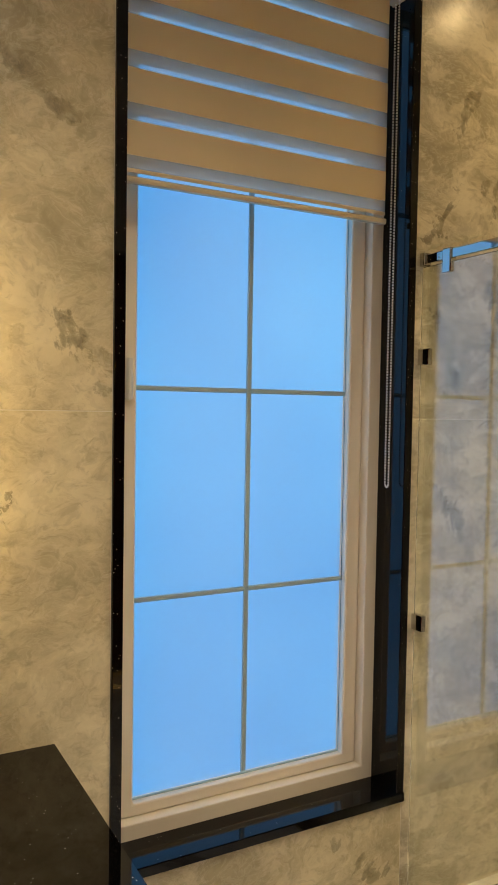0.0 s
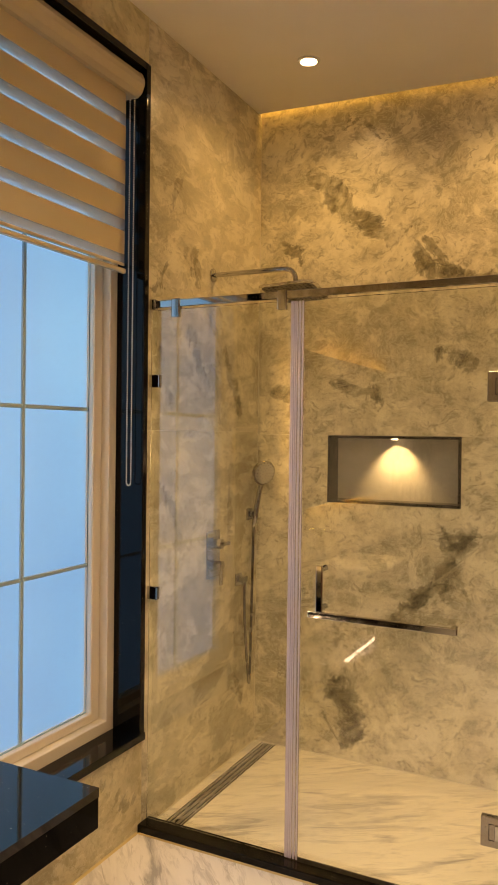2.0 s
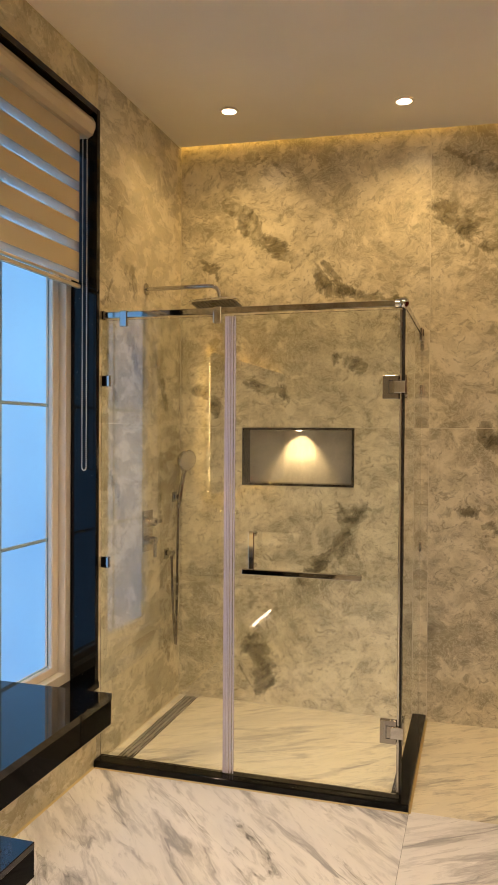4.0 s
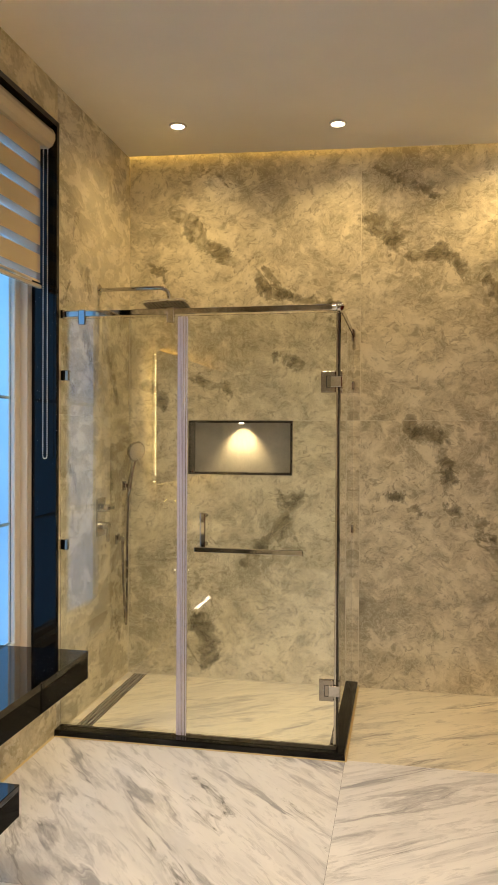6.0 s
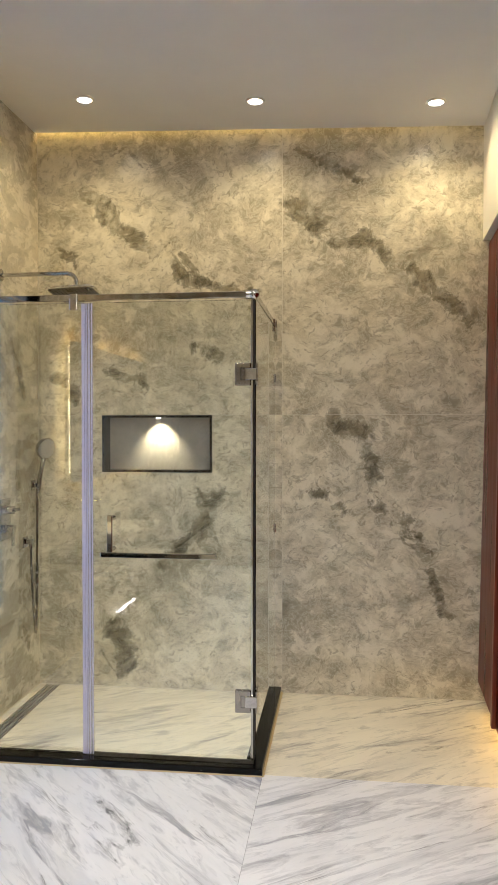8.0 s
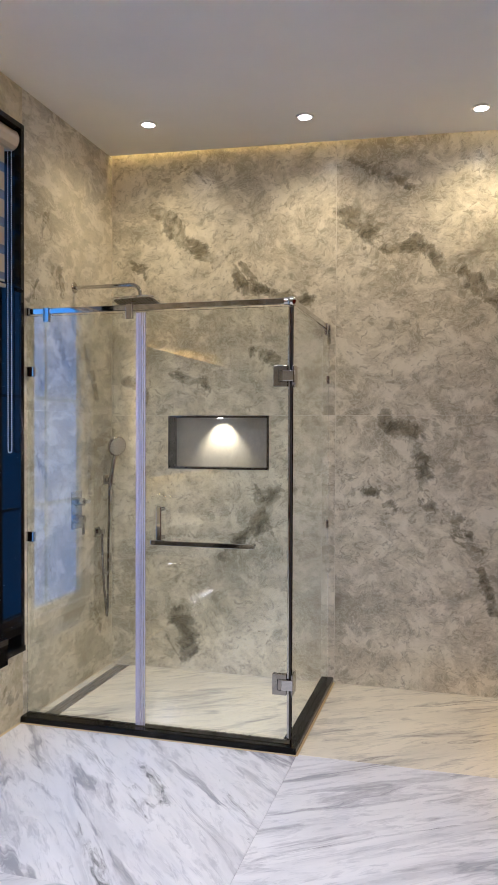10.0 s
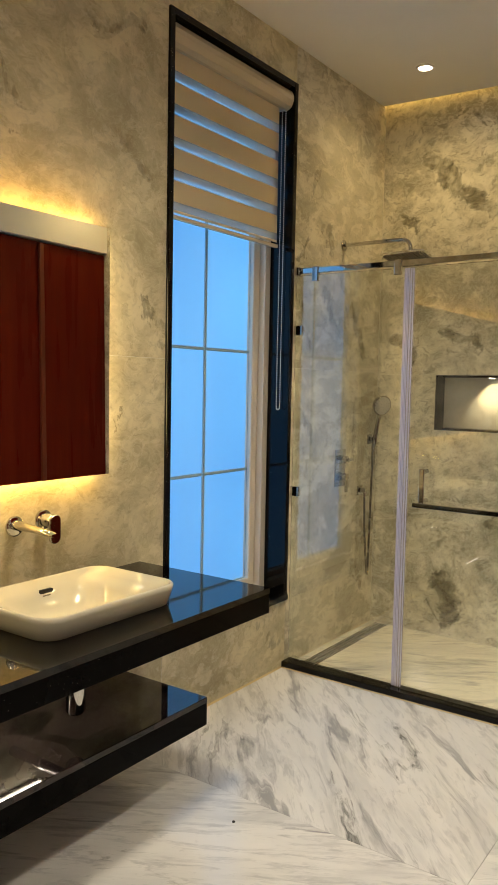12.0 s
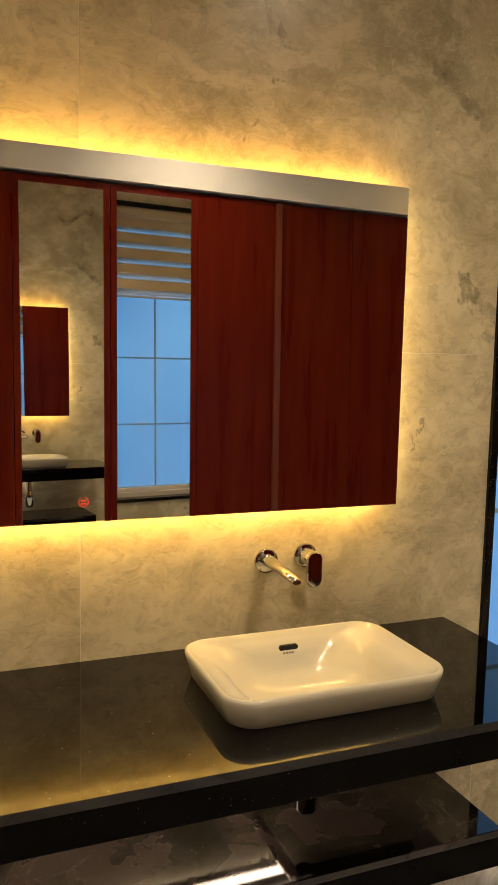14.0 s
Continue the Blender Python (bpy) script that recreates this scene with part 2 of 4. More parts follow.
def painted(name, color, rough=0.6, scale=40.0, strength=0.05, vary=0.06):
    m, t, b = material(name, color, rough)
    co = node(t, "ShaderNodeTexCoord").outputs["Object"]
    n1, n2 = noise_tex(t, co, 1.4, 4).outputs["Fac"], noise_tex(t, co, scale, 5).outputs["Fac"]
    lo = tuple(c * (1 - vary) for c in color)
    t.links.new(mix(t, ramp(t, n1, (0.35, 0.0), (0.65, 1.0)), lo, color), b.inputs["Base Color"])
    bump(t, b, n2, strength, 0.002)
    return m


def chrome_like(name, color, rough):
    m, t, b = material(name, color, rough, 1.0)
    co = node(t, "ShaderNodeTexCoord").outputs["Object"]
    n = noise_tex(t, co, 30.0, 4).outputs["Fac"]
    t.links.new(ramp(t, n, (0.3, rough * 0.7), (0.7, rough * 1.4)), b.inputs["Roughness"])
    return m


def clear_glass(name, tint, rough=0.0, clear=1.0):
    m, t, b = material(name, tint, rough)
    b.inputs["Transmission Weight"].default_value = clear
    b.inputs["IOR"].default_value = 1.8
    return m


def frosted():
    """Acid-etched pane that lets the dusk through."""
    m, t, b = material("frosted_glass")
    out = t.nodes["Material Output"]
    tr = node(t, "ShaderNodeBsdfTranslucent", Color=(0.86, 0.93, 0.97, 1))
    gl = node(t, "ShaderNodeBsdfGlossy", Color=(1, 1, 1, 1), Roughness=0.25)
    co = node(t, "ShaderNodeTexCoord").outputs["Object"]
    # uneven brightness of the dusk outside, painted into the pane tint
    tint = ramp(t, noise_tex(t, co, 1.1, 2, 0.4).outputs["Fac"], (0.3, (0.74, 0.81, 0.90)), (0.7, (0.90, 0.95, 0.99)))
    t.links.new(tint, tr.inputs["Color"])
    mx = t.nodes.new("ShaderNodeMixShader")
    mx.inputs[0].default_value = 0.05
    t.links.new(tr.outputs[0], mx.inputs[1])
    t.links.new(gl.outputs[0], mx.inputs[2])
    t.links.new(mx.outputs[0], out.inputs["Surface"])
    return m


def cloth(name, color, through_light, clear=0.0):
    """Woven blind fabric: part of the light passes as a glow, part straight."""
    m, t, b = material(name, color, 0.85)
    out = t.nodes["Material Output"]
    co = node(t, "ShaderNodeTexCoord").outputs["Object"]
    weave = noise_tex(t, mapped(t, co, (0, 0, 0), (300, 300, 60)), 1.0, 2).outputs["Fac"]
    bump(t, b, weave, 0.1, 0.001)
    tr = node(t, "ShaderNodeBsdfTranslucent", Color=(*color, 1))
    mx = t.nodes.new("ShaderNodeMixShader")
    mx.inputs[0].default_value = through_light
    t.links.new(b.outputs[0], mx.inputs[1])
    t.links.new(tr.outputs[0], mx.inputs[2])
    last = mx
    if clear:
        tp = node(t, "ShaderNodeBsdfTransparent")
        last = t.nodes.new("ShaderNodeMixShader")
        last.inputs[0].default_value = clear
        t.links.new(mx.outputs[0], last.inputs[1])
        t.links.new(tp.outputs[0], last.inputs[2])
    t.links.new(last.outputs[0], out.inputs["Surface"])
    return m


def glowing(name, color, strength):
    m, t, b = material(name, (0.0, 0.0, 0.0), 0.6, 0.0, 0.0)
    b.inputs["Emission Color"].default_value = (*color, 1)
    b.inputs["Emission Strength"].default_value = strength
    return m


BACK_VEINS = [
    ((0.27, 0, 2.70), (0.42, 0, 2.60), 0.085), ((0.42, 0, 2.60), (0.68, 0, 2.40), 0.075), ((0.15, 0, 2.42), (0.20, 0, 2.33), 0.05),
    ((0.78, 0, 2.34), (0.83, 0, 2.24), 0.055), ((0.83, 0, 2.25), (1.20, 0, 2.12), 0.07), ((0.47, 0, 2.93), (0.66, 0, 2.83), 0.04),
    ((1.40, 0, 2.62), (1.55, 0, 2.50), 0.10), ((1.55, 0, 2.46), (1.78, 0, 2.38), 0.07), ((1.78, 0, 2.42), (1.90, 0, 2.33), 0.075),
    ((2.02, 0, 2.28), (2.25, 0, 2.08), 0.085), ((2.25, 0, 2.06), (2.36, 0, 1.98), 0.07), ((1.45, 0, 2.92), (1.75, 0, 2.72), 0.05),
    ((1.66, 0, 1.46), (1.80, 0, 1.38), 0.10), ((1.80, 0, 1.36), (1.86, 0, 1.14), 0.07), ((1.90, 0, 1.02), (2.02, 0, 0.90), 0.085),
    ((2.02, 0, 0.84), (2.14, 0, 0.76), 0.045), ((2.14, 0, 0.66), (2.24, 0, 0.44), 0.06), ((1.52, 0, 1.10), (1.68, 0, 0.98), 0.05),
    ((1.02, 0, 1.06), (0.90, 0, 0.86), 0.10), ((0.86, 0, 0.84), (0.70, 0, 0.66), 0.07), ((0.42, 0, 0.28), (0.50, 0, 0.12), 0.11),
    ((0.90, 0, 1.86), (1.02, 0, 1.82), 0.055), ((0.42, 0, 1.74), (0.58, 0, 1.66), 0.07), ((0.12, 0, 1.72), (0.20, 0, 1.58), 0.07),
    ((1.18, 0, 2.04), (1.30, 0, 1.92), 0.06)]
SIDE_VEINS = [
    ((0, -0.80, 2.42), (0, -0.76, 2.50), 0.06), ((0, -0.66, 2.22), (0, -0.60, 2.12), 0.055), ((0, -0.92, 2.05), (0, -0.84, 2.15), 0.04),
    ((0, -0.88, 1.80), (0, -0.80, 1.62), 0.06), ((0, -0.62, 1.90), (0, -0.52, 1.66), 0.07), ((0, -0.35, 1.86), (0, -0.20, 1.60), 0.07),
    ((0, -0.30, 1.30), (0, -0.24, 1.05), 0.05), ((0, -0.28, 0.45), (0, -0.12, 0.28), 0.06), ((0, -0.86, 1.3), (0, -0.75, 1.15), 0.05),
    ((0, -2.16, 1.36), (0, -2.10, 1.42), 0.028), ((0, -2.20, 1.24), (0, -2.14, 1.34), 0.02), ((0, -2.03, 1.72), (0, -1.93, 1.62), 0.08),
    ((0, -2.14, 2.32), (0, -2.02, 2.18), 0.07), ((0, -2.3, 2.66), (0, -2.06, 2.76), 0.06), ((0, -2.75, 2.5), (0, -2.62, 2.3), 0.06),
    ((0, -3.0, 2.45), (0, -2.9, 2.62), 0.05), ((0, -2.7, 2.05), (0, -2.62, 2.18), 0.025), ((0, -1.2, 0.24), (0, -1.05, 0.12), 0.06)]

MARBLE_BACK = wall_marble("cloudy_marble_back", BACK_VEINS)
MARBLE_SIDE = wall_marble("cloudy_marble_side", SIDE_VEINS, (35, 0, 0), (1.0, 0.8, 1.1), 0.48, (0.96, 0.925, 0.80))
MARBLE_SHOWER = wall_marble("veined_marble_shower", SIDE_VEINS, (50, 0, 0), (1.0, 0.7, 1.15), 0.62)
MARBLE_PLAIN = wall_marble("cloudy_marble", [], (0, 40, 0))
FLOOR_UP = floor_marble("streaked_marble_rising", 32)
# same stone tinted yellow: the warm light around the shower put into its colour
FLOOR_WARM_LIT = floor_marble("warm_lit_streaked_marble", 32, (0.98, 0.92, 0.74))
FLOOR_DOWN = floor_marble("streaked_marble_falling", -48)
GRANITE = black_granite()
# same polished stone with its reflection cut, a darker copy for the aprons
DIM_APRON = black_granite("dim_apron_black_granite", False, 0.04)
GLOSSY = black_granite("mirror_black_granite", False, 0.45)
STAINED_LIT = black_granite("stained_lit_black_granite", True, 0.50)
WOOD = mahogany()
# lighter than the door wood: the edge highlight painted into the strip colour
STRIP = painted("highlit_red_brown_wood", (0.15, 0.026, 0.010), 0.3, 60, 0.03)
CEILING = painted("ceiling_paint", (0.82, 0.80, 0.76), 0.7)
WHITE = painted("white_paint", (0.78, 0.75, 0.68), 0.6)
CREAM = painted("cream_window_profile", (0.80, 0.73, 0.61), 0.35, 60, 0.03)
BAR = painted("grey_blue_glazing_bar", (0.36, 0.50, 0.55), 0.5)
CHROME = chrome_like("chrome", (0.56, 0.55, 0.53), 0.05)
PLATE = material("polished_plate", (0.86, 0.85, 0.83), 0.03, 1.0)[0]
GUNMETAL = chrome_like("dark_satin_metal", (0.20, 0.185, 0.16), 0.3)
GRATE = chrome_like("satin_steel_grate", (0.60, 0.58, 0.53), 0.35)
STEEL = chrome_like("brushed_steel", (0.36, 0.34, 0.31), 0.22)
GLASS = clear_glass("clear_glass", (0.95, 0.985, 0.962))
SEAL = clear_glass("clear_plastic_seal", (0.90, 0.88, 0.97), 0.12, 0.86)
RIB = clear_glass("milky_plastic_rib", (0.80, 0.77, 0.95), 0.18, 0.25)
FROST = frosted()
BAND = cloth("beige_blind_fabric", (0.68, 0.555, 0.36), 0.05)
# rear layer made paler and more translucent: window light painted into the fabric
BAND_BACK = cloth("backlit_blind_fabric_rear", (0.80, 0.75, 0.68), 0.36)
SHEER = cloth("sheer_blind_mesh", (0.78, 0.76, 0.74), 0.4, 0.68)
CASSETTE = painted("beige_blind_cassette", (0.62, 0.53, 0.38), 0.25, 80, 0.01)
FACE = painted("pale_grey_plastic", (0.55, 0.52, 0.47), 0.35)
CERAMIC = material("white_ceramic", (0.67, 0.635, 0.50), 0.05)[0]
DARK = painted("dark_parts_and_shade", (0.012, 0.011, 0.010), 0.6)
NICHE = painted("grey_niche_stone", (0.50, 0.47, 0.42), 0.35, 20, 0.04, 0.2)
MIRROR = material("mirror_silver", (0.90, 0.91, 0.90), 0.0, 1.0)[0]
ALU = painted("white_aluminium", (0.70, 0.68, 0.63), 0.4)
LENS = glowing("lit_lens", (1.0, 0.90, 0.72), 14.0)
LED = glowing("led_warm", (1.0, 0.80, 0.38), 40.0)
TUBE = glowing("led_tube", (1.0, 0.90, 0.80), 38.0)
RED = glowing("red_touch_light", (1.0, 0.08, 0.04), 1.2)
DUSK = glowing("dusk_glow", (0.085, 0.485, 1.0), 1.6)
SEALANT = painted("yellowed_sealant", (0.62, 0.50, 0.26), 0.5)
GROUT = painted("pale_grout", (0.74, 0.70, 0.60), 0.8)

# ---- building helpers ----


def part(name, bm, mat, parent=None, label=""):
    bmesh.ops.recalc_face_normals(bm, faces=bm.faces)
    me = bpy.data.meshes.new(name)
    bm.to_mesh(me)
    bm.free()
    me.materials.append(mat)
    ob = new(name, me)
    if parent:
        ob.parent = parent
    return tagged(ob, label)


def box(bm, x0, x1, y0, y1, z0, z1, bev=0.0, seg=2):
    x0, x1, y0, y1, z0, z1 = min(x0, x1), max(x0, x1), min(y0, y1), max(y0, y1), min(z0, z1), max(z0, z1)
    vs = bmesh.ops.create_cube(bm, size=1.0, matrix=Matrix.LocRotScale(((x0 + x1) / 2, (y0 + y1) / 2, (z0 + z1) / 2), None, (x1 - x0, y1 - y0, z1 - z0)))["verts"]
    if bev:
        es = list({e for v in vs for e in v.link_edges})
        bmesh.ops.bevel(bm, geom=es, offset=bev, segments=seg, affect="EDGES", profile=0.5)
    return bm


def block(*a, **k):
    return box(bmesh.new(), *a, **k)


def smooth(ob, angle=40):
    for f in ob.data.polygons:
        f.use_smooth = True
    ob.data.set_sharp_from_angle(angle=radians(angle))
    return ob


def sweep(bm, pts, r, seg=12):
    """A round tube along points; r: one radius or one for each point."""
    pts = [Vector(p) for p in pts]
    rs = r if isinstance(r, (list, tuple)) else [r] * len(pts)
    rings, side = [], None
    for i, p in enumerate(pts):
        d = (pts[min(i + 1, len(pts) - 1)] - pts[max(i - 1, 0)]).normalized()
        if side is None:
            side = d.orthogonal().normalized()
        side = (side - d * side.dot(d)).normalized()
        up = d.cross(side)
        rings.append([bm.verts.new(p + (side * math.cos(a) + up * math.sin(a)) * rs[i]) for a in (2 * math.pi * k / seg for k in range(seg))])
    for a, b in zip(rings, rings[1:]):
        for k in range(seg):
            bm.faces.new((a[k], a[(k + 1) % seg], b[(k + 1) % seg], b[k]))
    bm.faces.new(rings[0][::-1])
    bm.faces.new(rings[-1])
    return bm


def tube(pts, r, seg=12):
    return sweep(bmesh.new(), pts, r, seg)


def rounded(cx, cy, z, hx, hy, r, seg=6):
    out = []
    for sx, sy, a0 in ((1, 1, 0), (-1, 1, 90), (-1, -1, 180), (1, -1, 270)):
        for k in range(seg + 1):
            a = radians(a0 + 90 * k / seg)
            out.append((cx + sx * (hx - r) + r * math.cos(a), cy + sy * (hy - r) + r * math.sin(a), z))
    return out


def loft(bm, loops, close=True):
    rings = [[bm.verts.new(p) for p in loop] for loop in loops]
    n = len(rings[0])
    for a, b in zip(rings, rings[1:]):
        for k in range(n):
            bm.faces.new((a[k], a[(k + 1) % n], b[(k + 1) % n], b[k]))
    if close:
        bm.faces.new(rings[0][::-1])
        bm.faces.new(rings[-1])
    return bm


def pierced(plane, us, zs, d0, d1, holes):
    """A slab in the x (plane 'y') or y (plane 'x') and z directions, between depths d0 and d1, with open cells."""
    bm = bmesh.new()
    cells = {(i, j) for i in range(len(us) - 1) for j in range(len(zs) - 1)} - set(holes)
    cache = {}

    def v(i, j, d):
        key = (i, j, d)
        if key not in cache:
            cache[key] = bm.verts.new((us[i], d, zs[j]) if plane == "y" else (d, us[i], zs[j]))
        return cache[key]
    for i, j in cells:
        for d in (d0, d1):
            bm.faces.new((v(i, j, d), v(i + 1, j, d), v(i + 1, j + 1, d), v(i, j + 1, d)))
        for (a, b, near) in (((i, j), (i + 1, j), (i, j - 1)), ((i, j + 1), (i + 1, j + 1), (i, j + 1)), ((i, j), (i, j + 1), (i - 1, j)), ((i + 1, j), (i + 1, j + 1), (i + 1, j))):
            if near not in cells:
                bm.faces.new((v(*a, d0), v(*b, d0), v(*b, d1), v(*a, d1)))
    return bm


def thing(name, at, label, category, group="", kind=""):
    e = new(name)
    e.empty_display_size = 0.05
    e.location = at
    bpy.context.view_layer.update()
    return tagged(e, label, category, group, kind)


def put(name, bm, mat, parent, label=""):
    """A part built in world coordinates, hung under a parent that stands elsewhere."""
    ob = part(name, bm, mat, None, label)
    ob.parent = parent
    base = Vector((0, 0, 0))
    p = parent
    while p:
        base += Vector(p.location)
        p = p.parent
    ob.location = -base
    return ob


def structure(name, bm, mat, label, category):
    return tagged(part(name, bm, mat), label, category, "", "structure")


# ---- the shell ----
WY0, WY1, WZ0, WZ1 = -1.905, -0.978, 0.345, 2.870
NX0, NX1, NZ0, NZ1 = 0.365, 0.980, 1.186, 1.500
SLAB = 0.012
floor = structure("floor", block(-0.25, 3.05, ROOM_Y - 0.2, 0.3, -0.20, -0.014), GROUT, "white streaked marble floor in large polished slabs", "floor")
wall_west = structure("wall_west", pierced("x", [ROOM_Y - 0.2, WY0, WY1, 0.25], [-0.2, WZ0, WZ1, 3.3], -0.26, -0.0012, [(1, 1)]), GROUT,
                      "beige grey cloudy marble wall around a tall window", "wall")
wall_north = structure("wall_north", pierced("y", [-0.26, NX0, NX1, 3.05], [-0.2, NZ0, NZ1, 3.3], 0.0012, 0.26, [(1, 1)]), GROUT,
                       "beige grey cloudy marble wall behind the shower", "wall")
wall_south = structure("wall_south", block(-0.26, 3.05, ROOM_Y - 0.2, ROOM_Y, -0.2, 3.3), MARBLE_PLAIN, "beige grey cloudy marble end wall", "wall")
wall_east = structure("wall_east", block(2.99, 3.2, ROOM_Y - 0.2, 0.26, -0.2, 3.3), WHITE, "plain white painted wall behind the wardrobe", "wall")
bulkhead = structure("bulkhead", block(2.400, 2.985, ROOM_Y + 0.001, -0.001, 2.400, 3.0), WHITE, "white painted bulkhead above the wardrobe", "wall")
bulkhead.matrix_world = pose(2.388, 0, 0, 0, 0, -2.98) @ pose(-2.388, 0, 0)
bm = bmesh.new()
loft(bm, [[(x, y, z + top_at(x)) for x, z in ((-0.012, 0), (3.0, 0), (3.0, 0.03), (-0.012, 0.03))] for y in (ROOM_Y, -0.030)])
ceiling = structure("ceiling", bm, CEILING, "plain off-white painted plaster ceiling with downlights", "ceiling")


# unseen lid, added to close the space above the cove gap
structure("roof", block(-0.26, 3.2, ROOM_Y - 0.2, 0.26, 3.301, 3.40), WHITE, "unseen lid added over the false ceiling to close it in", "ceiling")


def slab_piece(name, bm, mat, parent):
    return put(name, bm, mat, parent)


GAP = 0.0012
# marble slabs of the west wall
for y0, y1, z0, z1 in ((-0.978, -0.0005, 0.0, 1.510), (-0.978, -0.0005, 1.510, TOP), (-1.905, -0.978, 0.0, 0.345), (-1.905, -0.978, 2.870, TOP),
                       (-3.130, -1.905, 0.0, 1.520), (-3.130, -1.905, 1.520, TOP), (-4.355, -3.130, 0.0, 1.520), (-4.355, -3.130, 1.520, TOP),
                       (-5.580, -4.355, 0.0, 1.520), (-5.580, -4.355, 1.520, TOP)):
    slab_piece("marble_slab", block(-SLAB, 0.0, y0 + GAP, y1 - GAP, z0 + GAP, z1 - GAP, bev=0.0006, seg=1), MARBLE_SHOWER if y1 > -0.5 else MARBLE_SIDE, wall_west)
# marble slabs of the north wall
slab_piece("marble_slab", pierced("y", [0.001, NX0, NX1, 1.359], [0.0, NZ0, NZ1 - GAP], 0.0, SLAB, [(1, 1)]), MARBLE_BACK, wall_north)
for x0, x1, z0, z1 in ((0.0, 1.360, 1.500, 3.28), (1.360, 2.720, 0.0, 1.500), (1.360, 2.720, 1.500, 3.28)):
    slab_piece("marble_slab", block(x0 + GAP, x1 - GAP, 0.0, SLAB, z0 + GAP, z1 - GAP, bev=0.0006, seg=1), MARBLE_BACK, wall_north)
# floor slabs; those on the shower side carry painted warm light
for x0, x1, y0, y1, mat in ((0.0, 1.357, -2.120, -0.995, FLOOR_DOWN), (1.357, 2.98, -2.120, -0.985, FLOOR_UP), (1.357, 2.98, -0.985, 0.0, FLOOR_WARM_LIT),
                            (0.0, 1.357, -3.25, -2.120, FLOOR_UP), (1.357, 2.98, -3.25, -2.120, FLOOR_DOWN), (0.0, 1.357, -4.4, -3.25, FLOOR_DOWN),
                            (1.357, 2.98, -4.4, -3.25, FLOOR_UP), (0.0, 1.357, ROOM_Y, -4.4, FLOOR_UP), (1.357, 2.98, ROOM_Y, -4.4, FLOOR_DOWN)):
    slab_piece("marble_slab", block(x0 + 0.0005, x1 - 0.0005, y0 + 0.0005, y1 - 0.0005, -0.0139, 0.0, bev=0.0006, seg=1), mat, floor)
slab_piece("marble_slab", block(0.118, 1.285, -0.925, -0.001, -0.0139, -0.004), FLOOR_WARM_LIT, floor)
slab_piece("marble_slab", block(0.0, 0.042, -0.925, -0.001, -0.0139, -0.004), FLOOR_WARM_LIT, floor)

for y0, y1 in ((-2.150, -1.006), (-5.5, -2.151)):
    bm = loft(bmesh.new(), [[(0.0002, y, 0.0002), (0.007, y, 0.0002), (0.0035, y, 0.003), (0.0002, y, 0.007)] for y in (y0, y1)])
    structure("sealant", bm, SEALANT, "thin yellowed sealant line along the wall base", "sealant")

# ---- window ----
window = tagged(new("window_1"), "tall frosted window with cream frame and glazing bars", "window", "", "structure")
LIN = 0.028
reveal = thing("window_lining", (0, -1.44, WZ0), "polished black granite lining around the window recess", "window lining", kind="structure")
put("jamb", block(-0.115, 0.010, WY0, WY0 + LIN, WZ0 + 0.03, WZ1, bev=0.002), GRANITE, reveal)
put("jamb", block(-0.115, 0.010, WY1 - LIN, WY1, WZ0 + 0.03, WZ1, bev=0.002), GRANITE, reveal)
put("lintel", block(-0.115, 0.0095, WY0 + LIN, WY1 - LIN, WZ1 - LIN, WZ1, bev=0.002), GRANITE, reveal)
put("sill", block(-0.115, 0.016, WY0, WY1, WZ0 + 0.001, WZ0 + 0.0298, bev=0.003), GRANITE, reveal)
FY0, FY1, FZ0, FZ1 = WY0 + 0.004, WY1 - 0.004, WZ0 + 0.004, WZ1 - 0.004


def ring(name, y0, y1, z0, z1, w, wb, x0, x1, mat, parent, bev=0.004):
    """Four mitred-looking bars round an opening."""
    r = part(name, pierced("x", [y0, y0 + w, y1 - w, y1], [z0, z0 + wb, z1 - w, z1], x0, x1, [(1, 1)]), mat, parent)
    mod = r.modifiers.new("edge", "BEVEL")
    mod.width, mod.segments = bev, 2
    return r


fr = ring("window_frame", FY0, FY1, FZ0, FZ1, 0.062, 0.066, -0.205, -0.117, CREAM, window)
G0, G1, GZ0, GZ1 = -1.788, -1.090, 0.452, 2.752
sash = ring("sash", FY0 + 0.063, FY1 - 0.063, FZ0 + 0.067, FZ1 - 0.063, G0 - FY0 - 0.063, GZ0 - FZ0 - 0.067, -0.200, -0.150, CREAM, window, 0.006)
ring("gasket", G0 - 0.004, G1 + 0.004, GZ0 - 0.004, GZ1 + 0.004, 0.009, 0.009, -0.176, -0.170, BAR, window, 0.001)
YM, ZR = -1.434, [0.452, 1.004, 1.584, 2.164, 2.752]
part("glazing_bar", block(-0.1835, -0.1745, YM - 0.0075, YM + 0.0075, GZ0, GZ1, bev=0.002), BAR, window)
for z in ZR[1:-1]:
    for a, b in ((G0, YM - 0.0077), (YM + 0.0077, G1)):
        part("glazing_bar", block(-0.1830, -0.1750, a, b, z - 0.007, z + 0.007, bev=0.002), BAR, window)
for j in range(4):
    for a, b in ((G0, YM - 0.002), (YM + 0.002, G1)):
        pane = part("pane", block(-0.190, -0.184, a, b, ZR[j] + 0.002, ZR[j + 1] - 0.002), FROST, window)
        pane.visible_shadow = False
part("window_handle", tube([(-0.148, -1.815, 1.56), (-0.138, -1.815, 1.56), (-0.135, -1.815, 1.57), (-0.135, -1.815, 1.66)], [0.012, 0.012, 0.009, 0.008], 10), ALU, window)
bm = bmesh.new()
bm.faces.new([bm.verts.new(p) for p in ((-1.1, -3.2, -0.6), (-1.1, 0.3, -0.6), (-1.1, 0.3, 3.6), (-1.1, -3.2, 3.6))])
